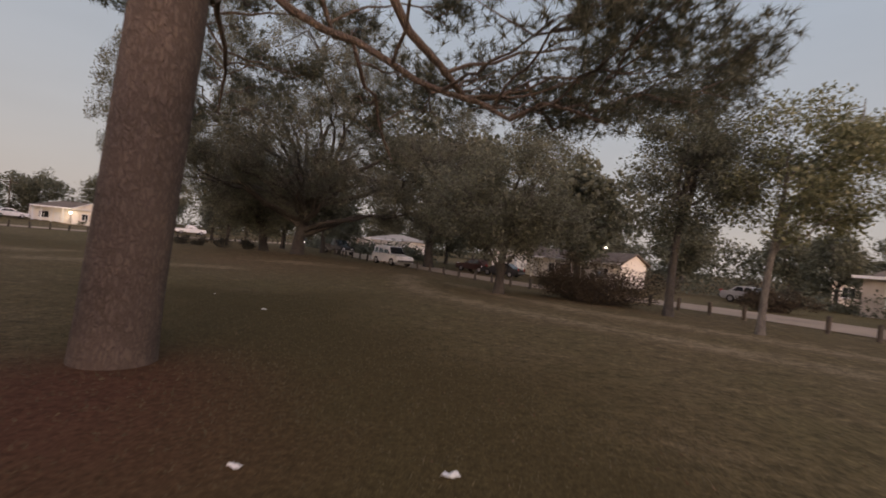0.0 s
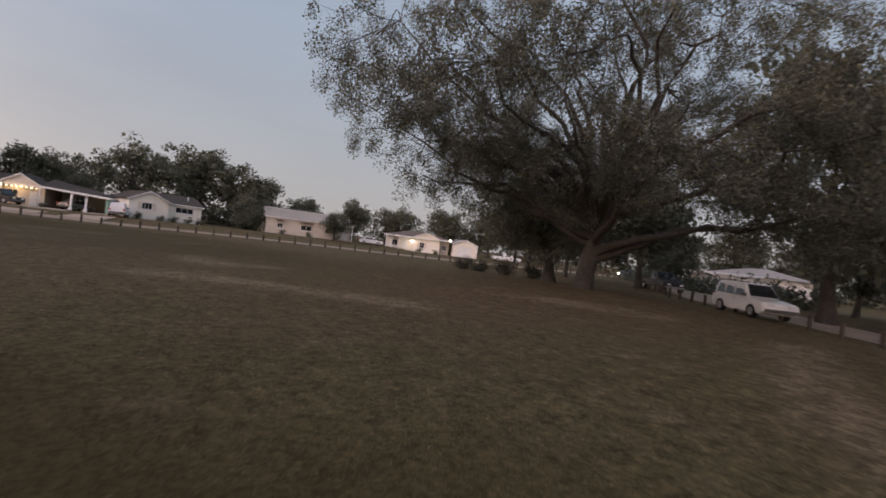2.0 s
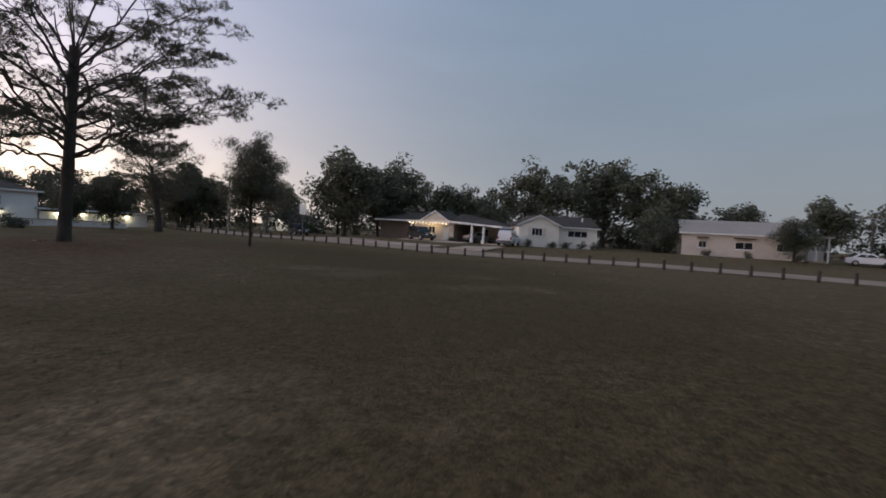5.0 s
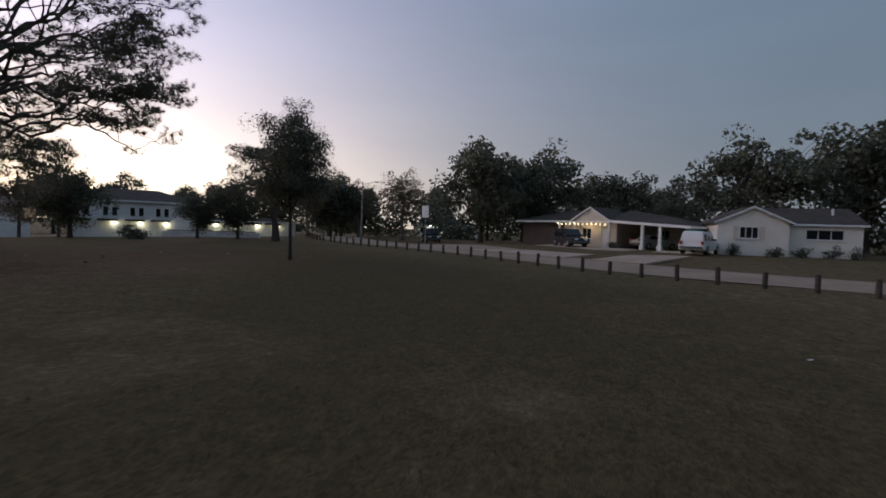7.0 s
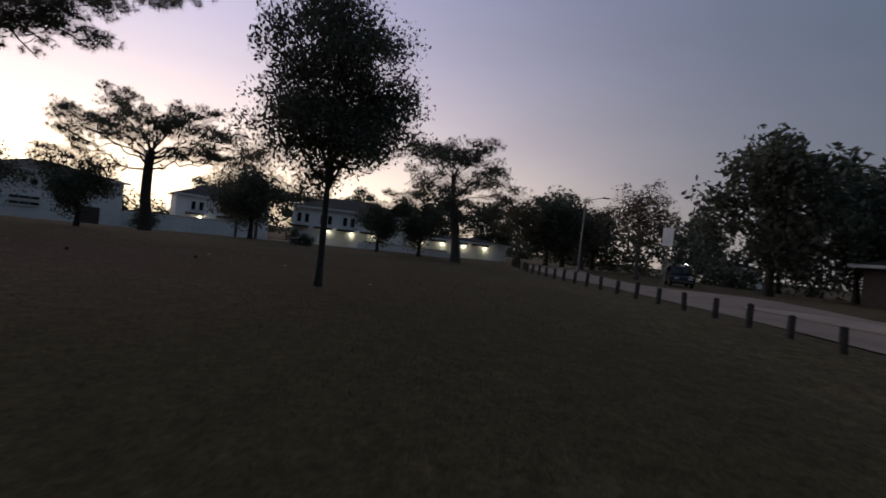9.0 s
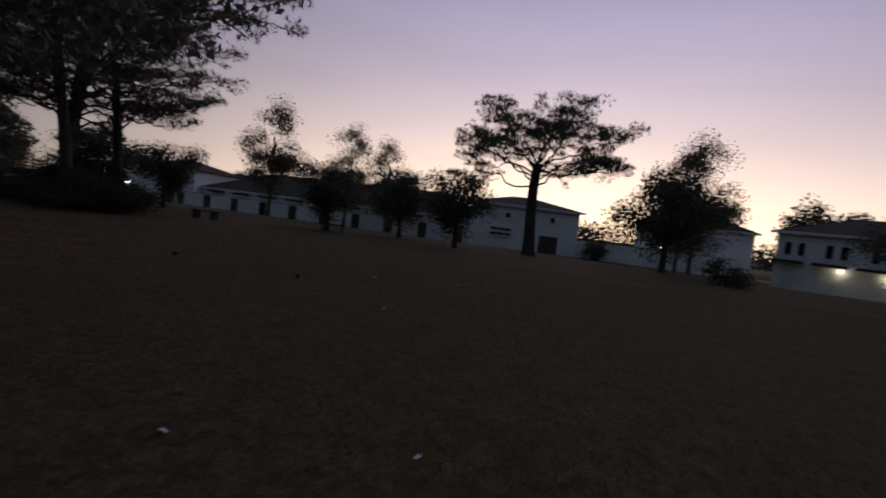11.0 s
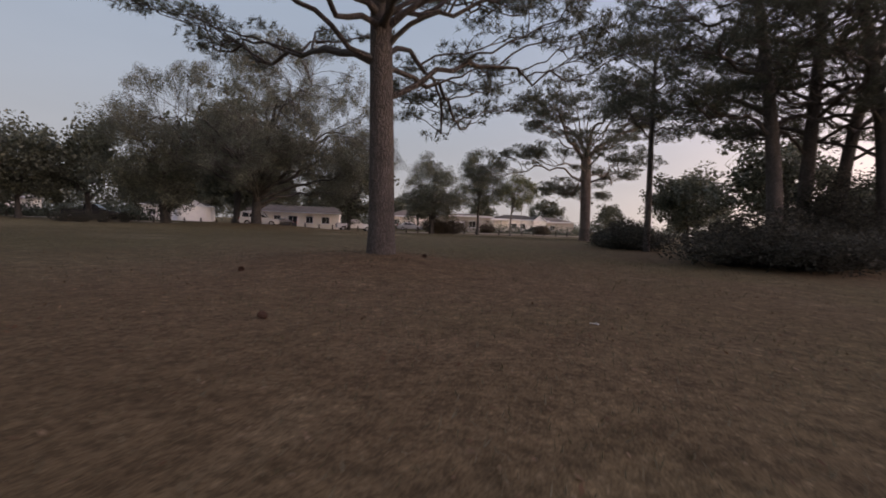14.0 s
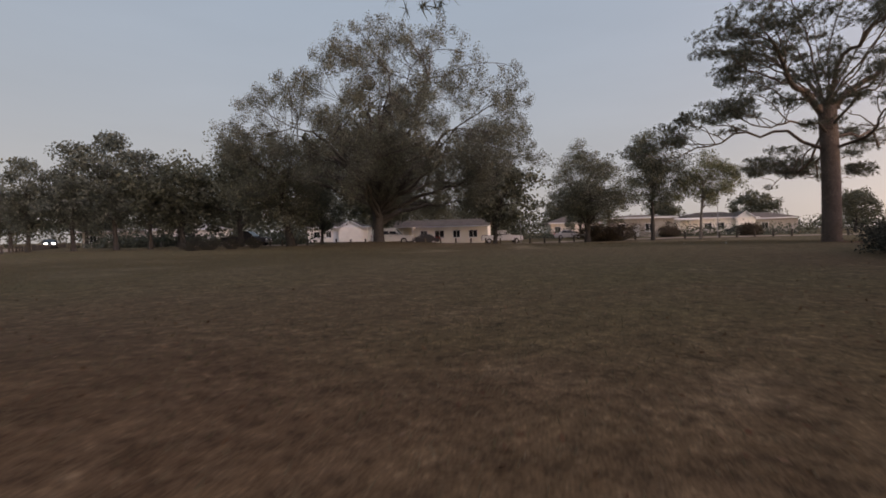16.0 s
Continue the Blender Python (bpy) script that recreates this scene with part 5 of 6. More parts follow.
simple_house((29.4, 37.9), (33.6, 29.2), 7, 3.0, 0.6, "beige flat-eaved house behind the street trees", M_BEIGE, M_ROOF_B, [(1.5, 2.8, 0.9, 2.2), (5.6, 6.9, 0.9, 2.2)], doors=((3.9, 4.8, 2.05),))
simple_house((39.5, 54.8), (46.0, 47.6), 8, 2.7, 1.7, "beige house with a hip roof and a garage door", M_CREAM, M_ROOF_B, [(0.8, 2.0, 0.9, 2.1)], (3.4, 8.8, 1.3), doors=())
simple_house((48.6, 34.2), (54.8, 23.2), 8, 2.9, 1.2, "white house with a dark roof and a small front gable", M_WHITE, M_ROOF_D, [(4.6, 5.8, 0.9, 2.1), (6.6, 7.8, 0.9, 2.1)], (9.4, 12.2, 1.0), porch=(0.0, 3.8))
simple_house((62.0, 30.0), (66.0, 19.0), 8, 2.8, 1.3, "grey house with a shallow roof beyond the street", M_BEIGE, M_ROOF_B, [(2.0, 3.2, 0.9, 2.1), (6.0, 7.2, 0.9, 2.1)])
simple_house((-21.5, 93.5), (-13.5, 87.0), 7, 2.7, 1.3, "pale house with a hip roof beyond the oak", M_WHITE, M_ROOF_L, [(1.4, 2.8, 0.9, 2.1), (5.8, 7.2, 0.9, 2.1)], doors=((3.8, 4.7, 2.05),))
simple_house((-30.0, 100.0), (-23.5, 95.5), 7, 2.6, 0.5, "tan flat-roofed outbuilding with a lit doorway", M_BEIGE, M_ROOF_B, [(1.0, 2.2, 0.9, 2.0)], doors=((3.6, 5.8, 2.2),))


ob, m, w = simple_house((-125.0, -19.0), (-126.5, -6.5), 8, 2.8, 1.3, "low white house far off with a brightly lit porch", M_WHITE, M_ROOF_D, [(1.5, 3.0, 0.9, 2.1), (8.6, 10.4, 0.9, 2.1)], porch=(3.6, 8.0), doors=((5.2, 6.1, 2.05),))
for xa in (3.8, 6.2):
    part("porch_lamp", box(xa, xa + 1.5, -1.3, -1.1, 2.46, 2.58), M_WLAMP, ob, "long white tube lamp that is lit")


# ---- town houses ----
def town_house(L, R, depth, h, label, n_units, lamps, first=3.0, pitch=3.2, rise=1.9, roof=None, lit_from=0):
    m, w = facing(L, R)
    ob = empty("town_house", m, label, "town house")
    ops, doors = [], []
    for i in range(n_units):
        x = first + i * pitch
        if x + 2.2 > w:
            break
        doors.append((x - 0.5, x + 0.45, 0, 2.1))
        if h > 4:
            ops.append((x - 0.55, x + 0.1, h - 2.0, h - 0.75))
            ops.append((x + 0.45, x + 1.1, h - 2.0, h - 0.75))
    wall(ob, 0, w, 0, h, ops + doors, M_TOWN)
    for o in ops:
        window(ob, *o, 0.0, 0)
    for i, o in enumerate(doors):
        door(ob, o[0], o[1], 2.1, 0.0)
        aw = part("awning", prism([(o[0] - 0.6, 2.8), (o[1] + 0.6, 2.8), (o[1] + 0.7, 2.55), (o[0] - 0.7, 2.55)], -0.9, -0.004), M_ROOF_D, ob)
        if lit_from <= i < lit_from + lamps:
            lamp = part("wall_lamp", box(o[1] + 0.1, o[1] + 0.42, -0.2, -0.01, 2.2, 2.42), M_LAMP, ob, "lit yellowish wall lamp beside a door")
            p = m @ Vector((o[1] + 0.26, -0.45, 2.2))
            point(p.x, p.y, p.z, 34, (1.0, 0.92, 0.62), 0.1)
    side_wall(ob, 0, 0.2, depth, h, M_TOWN)
    side_wall(ob, w - 0.2, 0.2, depth, h, M_TOWN)
    wall(ob, 0, w, depth, h, [], M_TOWN)
    hip_roof(ob, 0, w, 0, depth + 0.2, h, rise, roof or M_ROOF_D, 0.5)
    return ob, m, w


town_house((-70.6, -40.5), (-83.6, -33.0), 9, 5.2, "two-storey grey-white town house with lit wall lamps", 5, 3, 1.1, 3.0, lit_from=1)
town_house((-83.8, -32.9), (-96.0, -25.9), 7, 2.9, "low white row of garages with lit wall lamps", 4, 4, 1.3, 3.0, 0.7)
town_house((-58.5, -52.5), (-71.0, -52.0), 8, 5.2, "two-storey pale town house block with dark windows", 3, 1, 2.4, 4.0)
ob, m, w = town_house((-40.2, -42.4), (-52.2, -46.6), 10, 5.2, "two-storey grey-white block with a garage door", 0, 0, rise=1.5)
for za in (1.55, 2.15):
    window(ob, 2.4, 5.0, za, za + 0.42, -0.1, 2)
window(ob, 4.0, 4.7, 3.7, 4.4, -0.1, 0)
window(ob, 9.3, 9.9, 3.7, 4.4, -0.1, 0)
garage_door(ob, 8.3, 10.5, 2.1, -0.16, M_WOODB)
ob, m, w = town_house((13.0, -36.4), (1.0, -38.2), 11, 5.2, "two-storey white block with a dark hip roof", 0, 0)
part("wall_lamp", box(0.3, 0.75, -0.2, -0.01, 2.3, 2.6), M_WLAMP, ob, "bright white wall lamp that is lit")
for o in ((6.6, 7.4, 3.6, 4.6), (2.2, 2.7, 1.1, 2.4), (3.4, 3.9, 1.1, 2.4)):
    window(ob, *o, -0.1, 0)
garage_door(ob, 6.6, 9.0, 2.2, -0.16, M_WOODB)
town_house((0.9, -40.0), (-39.8, -44.2), 13, 3.0, "long low white row of houses under one dark roof", 9, 0, 2.5, 4.4, 3.4)


def garden_wall(line, h, group, pier=None):
    """White rendered wall with a coping and square piers."""
    for (x0, y0), (x1, y1) in zip(line, line[1:]):
        m, w = facing((x0, y0), (x1, y1))
        ob = empty("garden_wall", m, "white rendered garden wall with darker square piers", "wall", group)
        part("panel", box(0, w, 0, 0.18, -0.1, h), M_STONE, ob)
        part("coping", box(0, w, -0.05, 0.23, h + 0.004, h + 0.08), M_CONCRETE, ob)
        n = max(1, int(w / 4.2))
        for i in range(n + 1):
            x = w * i / n
            part("pier", box(x - 0.5, x + 0.5, -0.14, 0.32, -0.1, h - 0.12), pier or M_WOODB, ob)


garden_wall([(0.5, -36.0), (-13.0, -37.4), (-26.5, -38.8), (-39.6, -40.2)], 2.1, "garden walls")
garden_wall([(-74.5, -27.5), (-80.0, -18.5)], 1.0, "garden walls", M_STONE)
garden_wall([(-52.6, -47.0), (-60.0, -47.5), (-68.6, -46.0)], 2.1, "garden walls", M_STONE)


# ---- posts along the streets ----
pm = bmesh.new()
add_cyl(pm, (0, 0, -0.2), (0, 0, 0.78), 0.1, 0.095, 10)
top = [f for f in pm.faces if f.calc_center_median().z > 0.7 and abs(f.normal.z) > 0.9]
bmesh.ops.bevel(pm, geom=[e for f in top for e in f.edges], offset=0.025, segments=2, affect="EDGES")
post = part("post", pm, M_POST)
tagged(post, "short weathered round wooden post beside the street", "post", "posts along the street")
rng = random.Random(4)
first = True
for line, step in ((WEST, 1.68), (EAST, 1.75)):
    for x, y, dx, dy in along(line, step):
        if rng.random() < 0.03:
            continue
        m = pose(x, y, H(x, y), rng.uniform(-3, 3), rng.uniform(-3, 3), rng.uniform(0, 360)) @ Matrix.Diagonal((1, 1, rng.uniform(0.92, 1.06), 1))
        if first:
            post.matrix_world, first = m, False
        else:
            c = copy_thing(post, m)


# ---- vehicles ----
def vehicle(x, y, turn, kind, paint, label, z=None, lit=False):
    """Front towards local +x. kind: suv, sedan or pickup."""
    ob = empty(kind if kind != "suv" else "car", pose(x, y, (H(x, y) + 0.04) if z is None else z, 0, 0, turn), label, "truck" if kind == "pickup" else "car")
    L, W = {"suv": (4.7, 1.9), "sedan": (4.6, 1.8), "pickup": (5.7, 1.98)}[kind]
    a, b = -L / 2, L / 2
    if kind == "suv":
        low = [(a, 0.45), (a + 0.05, 1.0), (b - 1.25, 1.04), (b - 0.1, 0.9), (b, 0.7), (b, 0.42), (b - 0.2, 0.3), (a + 0.2, 0.3)]
        cab = [(a + 0.06, 1.0), (a + 0.18, 1.72), (a + 0.5, 1.82), (b - 2.0, 1.8), (b - 1.35, 1.06)]
        glass = [(a + 0.35, 1.1), (a + 0.42, 1.66), (b - 2.1, 1.66), (b - 1.7, 1.1)]
    elif kind == "sedan":
        low = [(a, 0.45), (a + 0.05, 0.92), (a + 0.9, 0.96), (b - 1.4, 0.95), (b - 0.1, 0.8), (b, 0.62), (b, 0.4), (b - 0.2, 0.28), (a + 0.2, 0.28)]
        cab = [(a + 0.6, 0.94), (a + 1.3, 1.4), (a + 1.8, 1.45), (b - 2.2, 1.43), (b - 1.25, 0.94)]
        glass = [(a + 1.0, 1.0), (a + 1.4, 1.34), (b - 2.25, 1.34), (b - 1.7, 1.0)]
    else:
        low = [(a, 0.55), (a, 1.12), (b - 1.45, 1.14), (b - 0.1, 1.06), (b, 0.85), (b, 0.5), (b - 0.2, 0.4), (a + 0.2, 0.42)]
        cab = [(b - 3.55, 1.12), (b - 3.45, 1.8), (b - 3.1, 1.86), (b - 2.4, 1.84), (b - 1.5, 1.13)]
        glass = [(b - 3.3, 1.2), (b - 3.28, 1.72), (b - 2.45, 1.72), (b - 1.9, 1.2)]
    bm = prism(low, -W / 2, W / 2)
    bmesh.ops.bevel(bm, geom=bm.edges[:], offset=0.06, segments=2, affect="EDGES")
    body = part("body", bm, paint, ob)
    cm = prism(cab, -W / 2 + 0.1, W / 2 - 0.1)
    for v in cm.verts:
        if v.co.z > 1.25:
            v.co.y *= 0.86
    bmesh.ops.bevel(cm, geom=cm.edges[:], offset=0.05, segments=2, affect="EDGES")
    part("cabin", cm, paint, ob)
    for s in (-1, 1):
        gm = bmesh.new()
        zs = [g[1] for g in glass]
        vs = []
        for gx_, gz_ in glass:
            yy = s * ((W / 2 - 0.1) * (1 - 0.14 * smooth(1.0, 1.7, gz_)) + 0.012)
            vs.append(gm.verts.new((gx_, yy, gz_)))
        gm.faces.new(vs)
        r = bmesh.ops.extrude_face_region(gm, geom=gm.faces[:])
        bmesh.ops.translate(gm, verts=[v for v in r["geom"] if isinstance(v, bmesh.types.BMVert)], vec=(0, -s * 0.04, 0))
        bmesh.ops.recalc_face_normals(gm, faces=gm.faces)
        part("side_window", gm, M_GLASS, ob)
        span = glass[3][0] - glass[0][0]
        for u in ((0.3, 0.64) if kind == "suv" else (0.48,)):
            px, yy = glass[0][0] + span * u, s * ((W / 2 - 0.1) * 0.93 + 0.03)
            part("pillar", box(px - 0.05, px + 0.05, yy - 0.02, yy + 0.02, glass[0][1], glass[1][1]), paint, ob)
        part("door_handle", box(-0.2, 0.0, s * (W / 2) - 0.02, s * (W / 2) + 0.025, 0.86, 0.9), M_STEEL, ob)
        part("wing_mirror", box(b - 1.75, b - 1.55, s * (W / 2 - 0.02) - 0.09, s * (W / 2 - 0.02) + 0.09, glass[0][1] - 0.02, glass[0][1] + 0.14, 0.02), M_SHUTTER, ob)
    (fx0, fz0), (fx1, fz1) = cab[-1], cab[-2]
    wm = bmesh.new()
    vs = [wm.verts.new((fx0 - 0.03 + 0.02, y_, fz0 + 0.08)) for y_ in (-W / 2 + 0.2, W / 2 - 0.2)] + [wm.verts.new((fx1 + 0.1, y_, fz1 - 0.06)) for y_ in (W / 2 - 0.32, -W / 2 + 0.32)]
    wm.faces.new(vs)
    r = bmesh.ops.extrude_face_region(wm, geom=wm.faces[:])
    bmesh.ops.translate(wm, verts=[v for v in r["geom"] if isinstance(v, bmesh.types.BMVert)], vec=(-0.06, 0, -0.02))
    bmesh.ops.recalc_face_normals(wm, faces=wm.faces)
    part("windscreen", wm, M_GLASS, ob)
    if kind == "suv":
        part("rear_window", box(a + 0.17, a + 0.24, -W / 2 + 0.3, W / 2 - 0.3, 1.1, 1.55), M_GLASS, ob)
    if kind == "pickup":
        part("bed", box(a + 0.1, b - 3.6, -W / 2 + 0.12, W / 2 - 0.12, 1.125, 1.16), M_DARK, ob)
    part("bumper", box(b - 0.04, b + 0.08, -W / 2 + 0.1, W / 2 - 0.1, 0.42, 0.6, 0.02), M_STEEL if kind == "pickup" else M_SHUTTER, ob)
    part("bumper", box(a - 0.08, a + 0.04, -W / 2 + 0.1, W / 2 - 0.1, 0.45, 0.62, 0.02), M_STEEL if kind == "pickup" else M_SHUTTER, ob)
    for s in (-1, 1):
        part("headlight", box(b - 0.14, b + 0.02, s * (W / 2 - 0.42) - 0.16, s * (W / 2 - 0.42) + 0.16, 0.7, 0.86), M_WLAMP if lit else M_HEAD, ob)
        part("tail_light", box(a - 0.02, a + 0.1, s * (W / 2 - 0.16) - 0.09, s * (W / 2 - 0.16) + 0.09, 0.75, 1.02), M_TAIL, ob)
        for wx in (a + 0.95, b - 0.95):
            R_ = 0.36 if kind != "sedan" else 0.32
            ty = part("wheel", cyl((wx, s * (W / 2 - 0.2), R_), (wx, s * (W / 2 + 0.02), R_), R_, n=18), M_TYRE, ob)
            part("rim", cyl((wx, s * (W / 2 - 0.05), R_), (wx, s * (W / 2 + 0.035), R_), R_ * 0.62, n=12), M_RIM, ty)
    return ob


vehicle(-78.2, 31.2, 160, "suv", M_PAINT_W, "white sport utility car parked in a driveway")
vehicle(-83.6, 20.0, 35, "suv", M_PAINT_D, "black sport utility car parked on a concrete driveway")
vehicle(-86.0, 27.9, 128, "sedan", M_PAINT_S, "silver sedan parked under a carport")
vehicle(-75.5, 72.2, 55, "sedan", M_PAINT_W, "white sedan parked between two houses")
vehicle(-58.0, 93.0, 50, "pickup", M_PAINT_W, "white pickup truck parked by a garage")
vehicle(-7.9, 45.3, -48, "suv", M_PAINT_W, "white sport utility car parked beside the posts")
vehicle(-18.0, 62.0, -50, "pickup", M_PAINT_D, "black pickup truck parked along the street")
vehicle(0.2, 55.0, 140, "sedan", M_PAINT_R, "dark red sedan parked on a yard")
vehicle(3.2, 52.6, 150, "sedan", M_PAINT_D, "dark sedan parked on a yard beside a street")
vehicle(10.8, 44.3, -44, "pickup", M_PAINT_W, "white pickup truck parked along the street")
vehicle(-34.5, 96.0, -95, "sedan", M_PAINT_D, "dark car with its headlights on", lit=True)
vehicle(23.3, 41.0, -57, "sedan", M_PAINT_S, "grey sedan parked on the far side of the street")
vehicle(50.0, 24.5, 60, "sedan", M_PAINT_D, "dark sedan parked before a house")
vehicle(-92.0, 0.5, 35, "suv", M_PAINT_D, "dark car parked under trees")


# ---- small things on the lawn ----
def bench(x, y, turn, label):
    ob = empty("bench", pose(x, y, H(x, y), 0, 0, turn), label, "bench", "park benches")
    for i in range(3):
        part("plank", box(-0.85, 0.85, -0.24 + i * 0.165, -0.09 + i * 0.165, 0.44, 0.49, 0.008), M_WOODB, ob)
    for s in (-0.55, 0.55):
        part("support", box(s - 0.12, s + 0.12, -0.2, 0.22, -0.05, 0.437, 0.02), M_WOODB, ob)
    return ob


def picnic_table(x, y, turn, label):
    ob = empty("picnic_table", pose(x, y, H(x, y), 0, 0, turn), label, "table", "picnic tables")
    for i in range(5):
        part("plank", box(-0.9, 0.9, -0.37 + i * 0.15, -0.23 + i * 0.15, 0.72, 0.76, 0.008), M_WOODB, ob)
    for s in (-0.72, 0.58):
        part("seat_plank", box(-0.9, 0.9, s, s + 0.14, 0.42, 0.46, 0.008), M_WOODB, ob)
    for x_ in (-0.65, 0.65):
        part("leg", prism([(-0.75, -0.03), (-0.68, -0.03), (-0.2, 0.715), (-0.27, 0.715)], x_ - 0.03, x_ + 0.03), M_WOODB, ob).rotation_euler = (0, 0, radians(90))
        part("leg", prism([(0.75, -0.03), (0.68, -0.03), (0.2, 0.715), (0.27, 0.715)], x_ - 0.03, x_ + 0.03), M_WOODB, ob).rotation_euler = (0, 0, radians(90))
    return ob


bench(-35.7, -9.0, 15, "low grey plank bench on two block supports")
picnic_table(-40.5, -14.6, 30, "grey wooden picnic table near small trees")
for i, (x, y) in enumerate(((-27.6, 46.0), (-25.6, 46.6), (-23.2, 47.2), (-29.2, 45.6))):
    shrub("bush", x, y, 0.95, 0.75, 0.95, 2200, 0.09, M_LEAF_T, 120 + i, 0, "low dark bush near the oak", "low bushes by the oak")
for i, (x, y) in enumerate(((-79.3, 33.7), (-79.3, 36.6), (-80.4, 38.6), (-80.5, 40.6), (-80.6, 42.2), (-84.4, 24.0), (-80.6, 56.5), (-78.5, 60.3), (-76.4, 64.8), (-70.5, 80.5), (-68.2, 82.8))):
    shrub("bush", x, y, 0.8, 0.5, 0.75, 600, 0.13, M_LEAF_F, 140 + i, 0, "low clipped bush against a house", "foundation bushes")
plant("small_tree", DARKT, -75.8, 63.8, 40, 1.0, "small dark tree in the yard of a white cottage", group="yard trees")

sg = empty("street_sign", pose(-82.0, 4.4, H(-82, 4.4), 0, 0, 72), "white rectangular street sign on a grey pole", "sign")
part("pole", cyl((0, 0, -0.3), (0, 0, 4.3), 0.05), M_STEEL, sg)
part("board", box(-0.5, 0.5, -0.07, -0.052, 3.0, 4.3), M_TRIM, sg)


def street_lamp(x, y, turn, h, label):
    ob = empty("street_lamp", pose(x, y, H(x, y), 0, 0, turn), label, "street lamp", "street lamps")
    part("pole", cyl((0, 0, -0.3), (0, 0, h), 0.12, 0.08, 12), M_STEEL, ob)
    part("arm", cyl((0, 0, h - 0.3), (2.0, 0, h + 0.2), 0.045, 0.035), M_STEEL, ob)
    part("lamp_head", box(1.9, 2.7, -0.14, 0.14, h + 0.13, h + 0.28, 0.03), M_SHUTTER, ob)
    return ob


def utility_pole(x, y, turn, h, label):
    ob = empty("utility_pole", pose(x, y, H(x, y), 0, 0, turn), label, "pole", "utility poles")
    part("pole", cyl((0, 0, -0.3), (0, 0, h), 0.15, 0.1, 10), M_POST, ob)
    part("crossarm", box(-1.1, 1.1, -0.06, 0.06, h - 0.7, h - 0.58), M_POST, ob)
    return ob


def yard_lamp(x, y, h, label):
    """A slim pole with a small lit lantern head."""
    ob = empty("yard_lamp", pose(x, y, H(x, y)), label, "lamp", "yard lamps")
    part("pole", cyl((0, 0, -0.2), (0, 0, h), 0.05, 0.04, 10), M_STEEL, ob)
    hd = part("lamp_head", box(-0.22, 0.22, -0.16, 0.16, h, h + 0.12, 0.02), M_SHUTTER, ob)
    part("lens", box(-0.18, 0.18, -0.12, 0.12, h - 0.07, h - 0.003, 0.015), M_WLAMP, hd, "bright white lit lens")
    return ob


yard_lamp(10.8, 41.0, 3.9, "slim yard lamp that is lit white beside a parked truck")
yard_lamp(25.6, 21.0, 6.1, "tall slim yard lamp that is lit white behind street trees")
street_lamp(-92.0, -10.5, 150, 8.2, "grey street lamp with a long arm, unlit")
utility_pole(-80.5, 76.5, 30, 6.5, "weathered wooden utility pole behind a house")

# scraps of paper and cones lying in the grass
rng = random.Random(9)
SCRAPS = [(-0.18, 4.23, 0.17), (-1.97, 3.92, 0.13), (-53.16, 1.06, 0.13), (-55.18, 4.15, 0.09), (-54.82, -0.26, 0.07), (-5.34, 11.85, 0.14), (-7.71, 13.74, 0.09), (-56.22, 8.92, 0.09), (-57.78, 8.22, 0.07), (-47.05, 0.1, 0.09), (-43.45, 29.7, 0.1)]
for x, y, s in SCRAPS:
    bm = bmesh.new()
    bmesh.ops.create_grid(bm, x_segments=4, y_segments=3, size=0.5)
    for v in bm.verts:
        v.co.z += rng.uniform(0.0, 0.22) + 0.1
        v.co.y *= 0.45
    r = bmesh.ops.extrude_face_region(bm, geom=bm.faces[:])
    bmesh.ops.translate(bm, verts=[v for v in r["geom"] if isinstance(v, bmesh.types.BMVert)], vec=(0, 0, 0.04))
    bmesh.ops.scale(bm, verts=bm.verts, vec=(s, s, s))
    ob = part("paper_scrap", bm, M_LITTER)
    ob.matrix_world = pose(x, y, H(x, y), 0, 0, rng.uniform(0, 360))
    tagged(ob, "crumpled white paper scrap lying in the grass", "litter", "paper scraps")
CONES = [(-46.2, 6.15), (-48.75, 3.03), (-52.36, 2.94), (-42.87, 4.25)]
for x, y in CONES:
    bm = bmesh.new()
    # open scales set in a spiral round a short axis, lying on its side
    for k in range(46):
        u = k / 45
        ang, rr = k * 2.4, 0.045 * math.sin(math.pi * (0.15 + 0.8 * u)) + 0.006
        ca, sa = math.cos(ang), math.sin(ang)
        px = (u - 0.5) * 0.1
        ring = [(px, rr * 0.3, -0.008), (px, rr * 0.3, 0.008), (px + 0.018, rr, 0.012), (px + 0.024, rr * 1.05, 0.0), (px + 0.018, rr, -0.012)]
        vs = [bm.verts.new((x0, y0 * ca - z0 * sa, y0 * sa + z0 * ca)) for x0, y0, z0 in ring]
        bm.faces.new(vs)
        back = bm.verts.new((px + 0.004, rr * 0.75 * ca, rr * 0.75 * sa))
        for i in range(5):
            bm.faces.new((vs[i], back, vs[(i + 1) % 5]))
    ob = part("pine_cone", bm, M_CONE)
    ob.matrix_world = pose(x, y, H(x, y) + 0.03, 0, 0, rng.uniform(0, 360))
    tagged(ob, "dark brown pine cone lying in the grass", "pine cone", "pine cones")

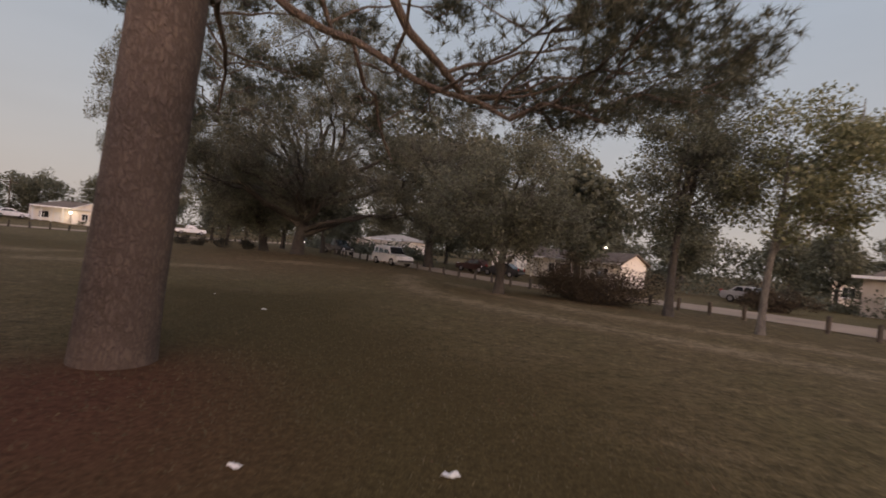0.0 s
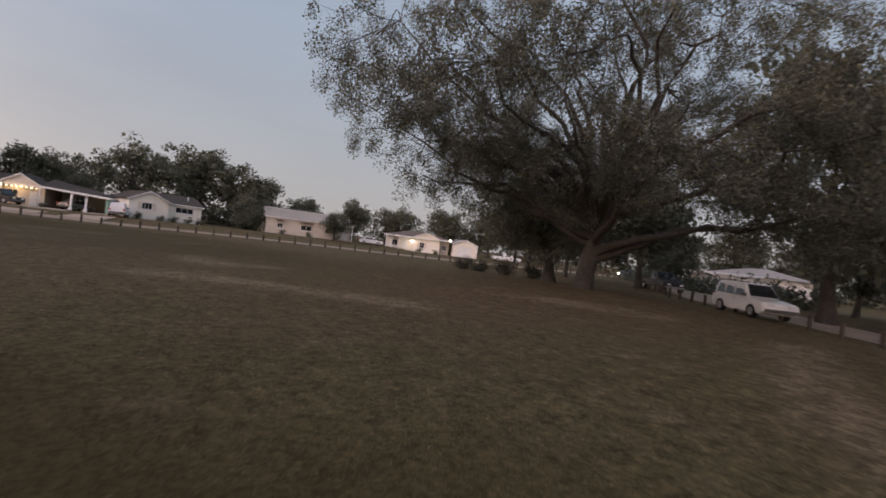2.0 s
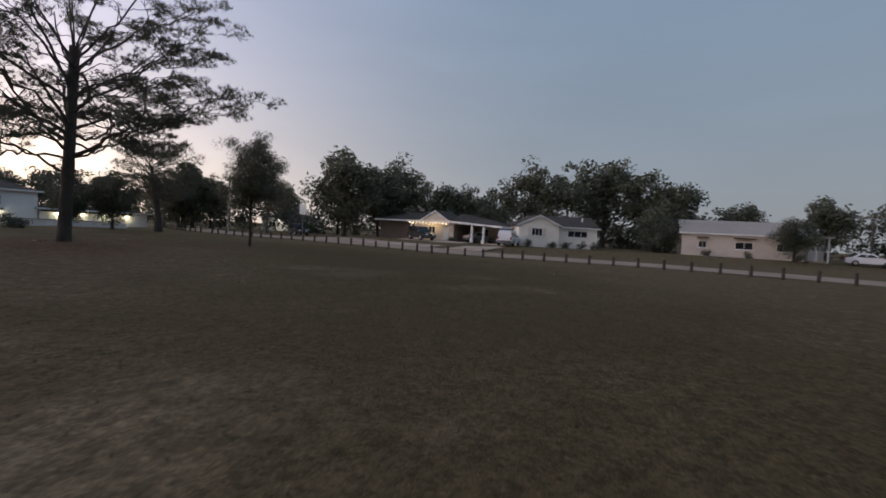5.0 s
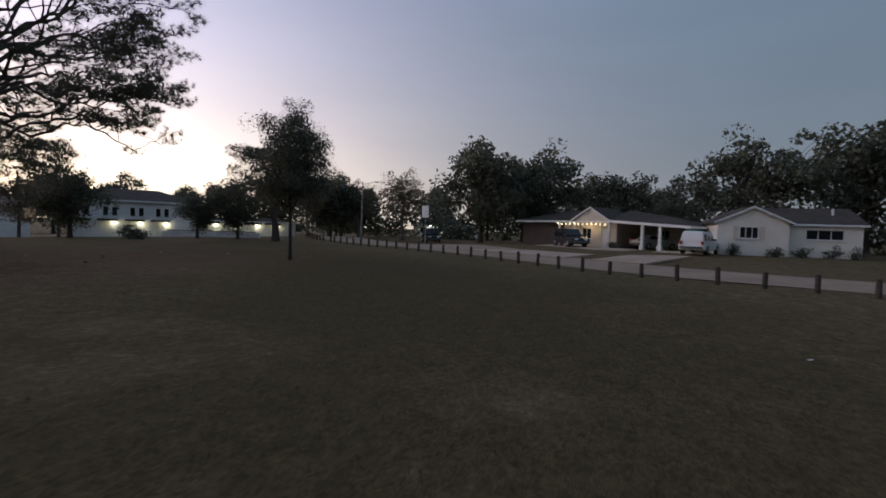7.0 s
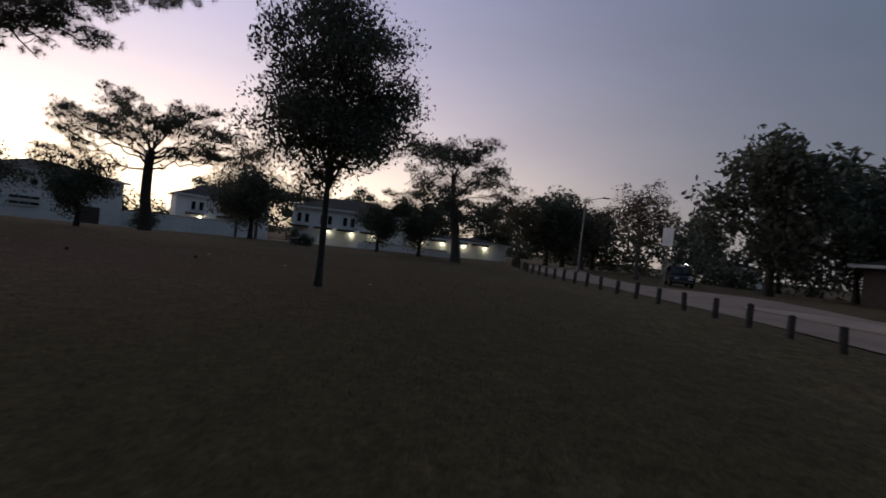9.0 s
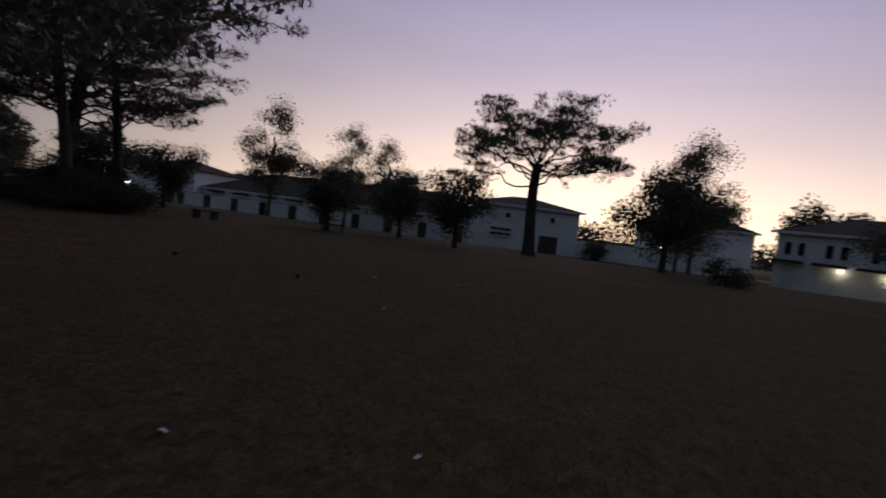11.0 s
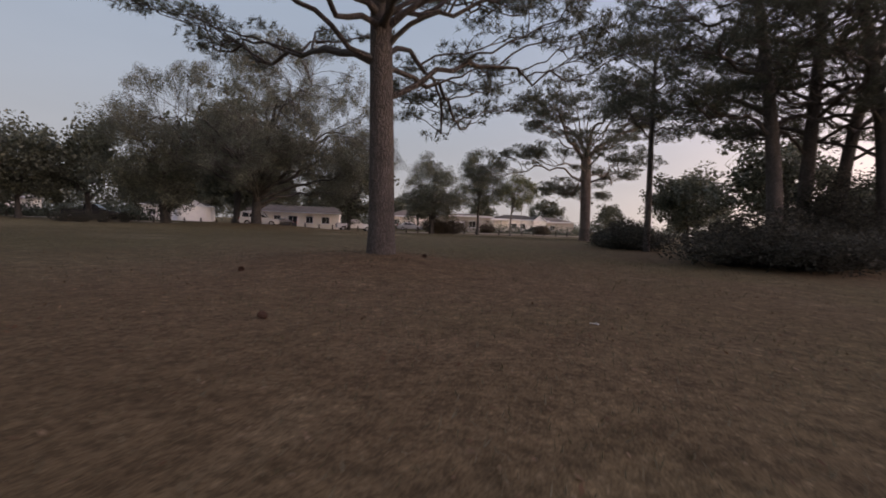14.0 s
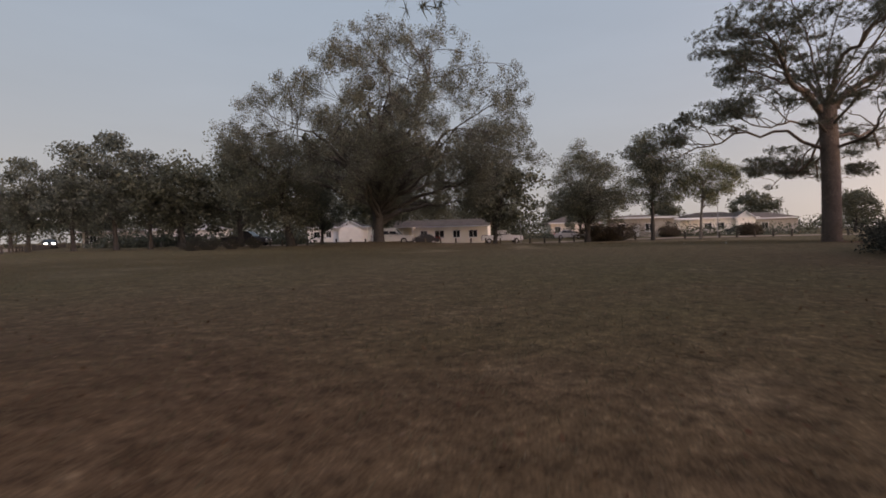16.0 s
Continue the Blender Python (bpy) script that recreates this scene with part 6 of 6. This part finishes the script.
# ---- short dry grass in the middle of the park ----
rng_g = np.random.default_rng(77)
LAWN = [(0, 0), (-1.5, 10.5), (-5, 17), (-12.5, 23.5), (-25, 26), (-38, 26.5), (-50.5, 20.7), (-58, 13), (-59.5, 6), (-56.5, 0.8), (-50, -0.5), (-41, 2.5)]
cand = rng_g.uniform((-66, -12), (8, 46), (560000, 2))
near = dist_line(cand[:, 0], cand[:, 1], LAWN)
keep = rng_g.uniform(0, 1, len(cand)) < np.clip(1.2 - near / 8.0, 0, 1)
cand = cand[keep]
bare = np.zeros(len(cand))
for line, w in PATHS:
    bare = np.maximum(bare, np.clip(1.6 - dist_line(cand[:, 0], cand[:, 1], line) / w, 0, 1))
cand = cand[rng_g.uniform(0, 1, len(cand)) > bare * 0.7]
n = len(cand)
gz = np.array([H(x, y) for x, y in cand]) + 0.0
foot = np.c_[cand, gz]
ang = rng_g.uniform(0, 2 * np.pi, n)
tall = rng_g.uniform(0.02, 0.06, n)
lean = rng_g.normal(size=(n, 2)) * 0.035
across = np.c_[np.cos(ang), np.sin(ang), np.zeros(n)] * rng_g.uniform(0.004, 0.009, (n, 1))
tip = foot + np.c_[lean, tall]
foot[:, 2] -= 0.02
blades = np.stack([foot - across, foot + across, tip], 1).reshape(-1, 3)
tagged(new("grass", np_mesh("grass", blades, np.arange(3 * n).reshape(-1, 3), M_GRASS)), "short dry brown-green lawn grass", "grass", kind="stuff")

# ---- leaves that have dropped on the lawn ----
rng_f = np.random.default_rng(78)
spot = np.vstack([rng_f.normal((-43, 5), (10, 9), (9000, 2)), rng_f.normal((-15, 36), (9, 9), (5000, 2)), rng_f.uniform((-62, -12), (6, 40), (9000, 2))])
lift = np.array([H(x, y) for x, y in spot]) + rng_f.uniform(0.012, 0.035, len(spot))
turn_f = rng_f.uniform(0, 2 * np.pi, len(spot))
size_f = rng_f.uniform(0.012, 0.03, (len(spot), 1))
ax = np.c_[np.cos(turn_f), np.sin(turn_f), rng_f.normal(size=len(spot)) * 0.35] * size_f
ay = np.c_[-np.sin(turn_f), np.cos(turn_f), rng_f.normal(size=len(spot)) * 0.35] * size_f * 0.5
mid_f = np.c_[spot, lift]
quad_f = np.stack([mid_f - ax, mid_f + ay, mid_f + ax, mid_f - ay], 1).reshape(-1, 3)
tagged(new("fallen_leaves", np_mesh("fallen_leaves", quad_f, np.arange(4 * len(spot)).reshape(-1, 4), M_FALLEN)), "dry brown leaves scattered over the lawn", "leaf litter", kind="stuff")
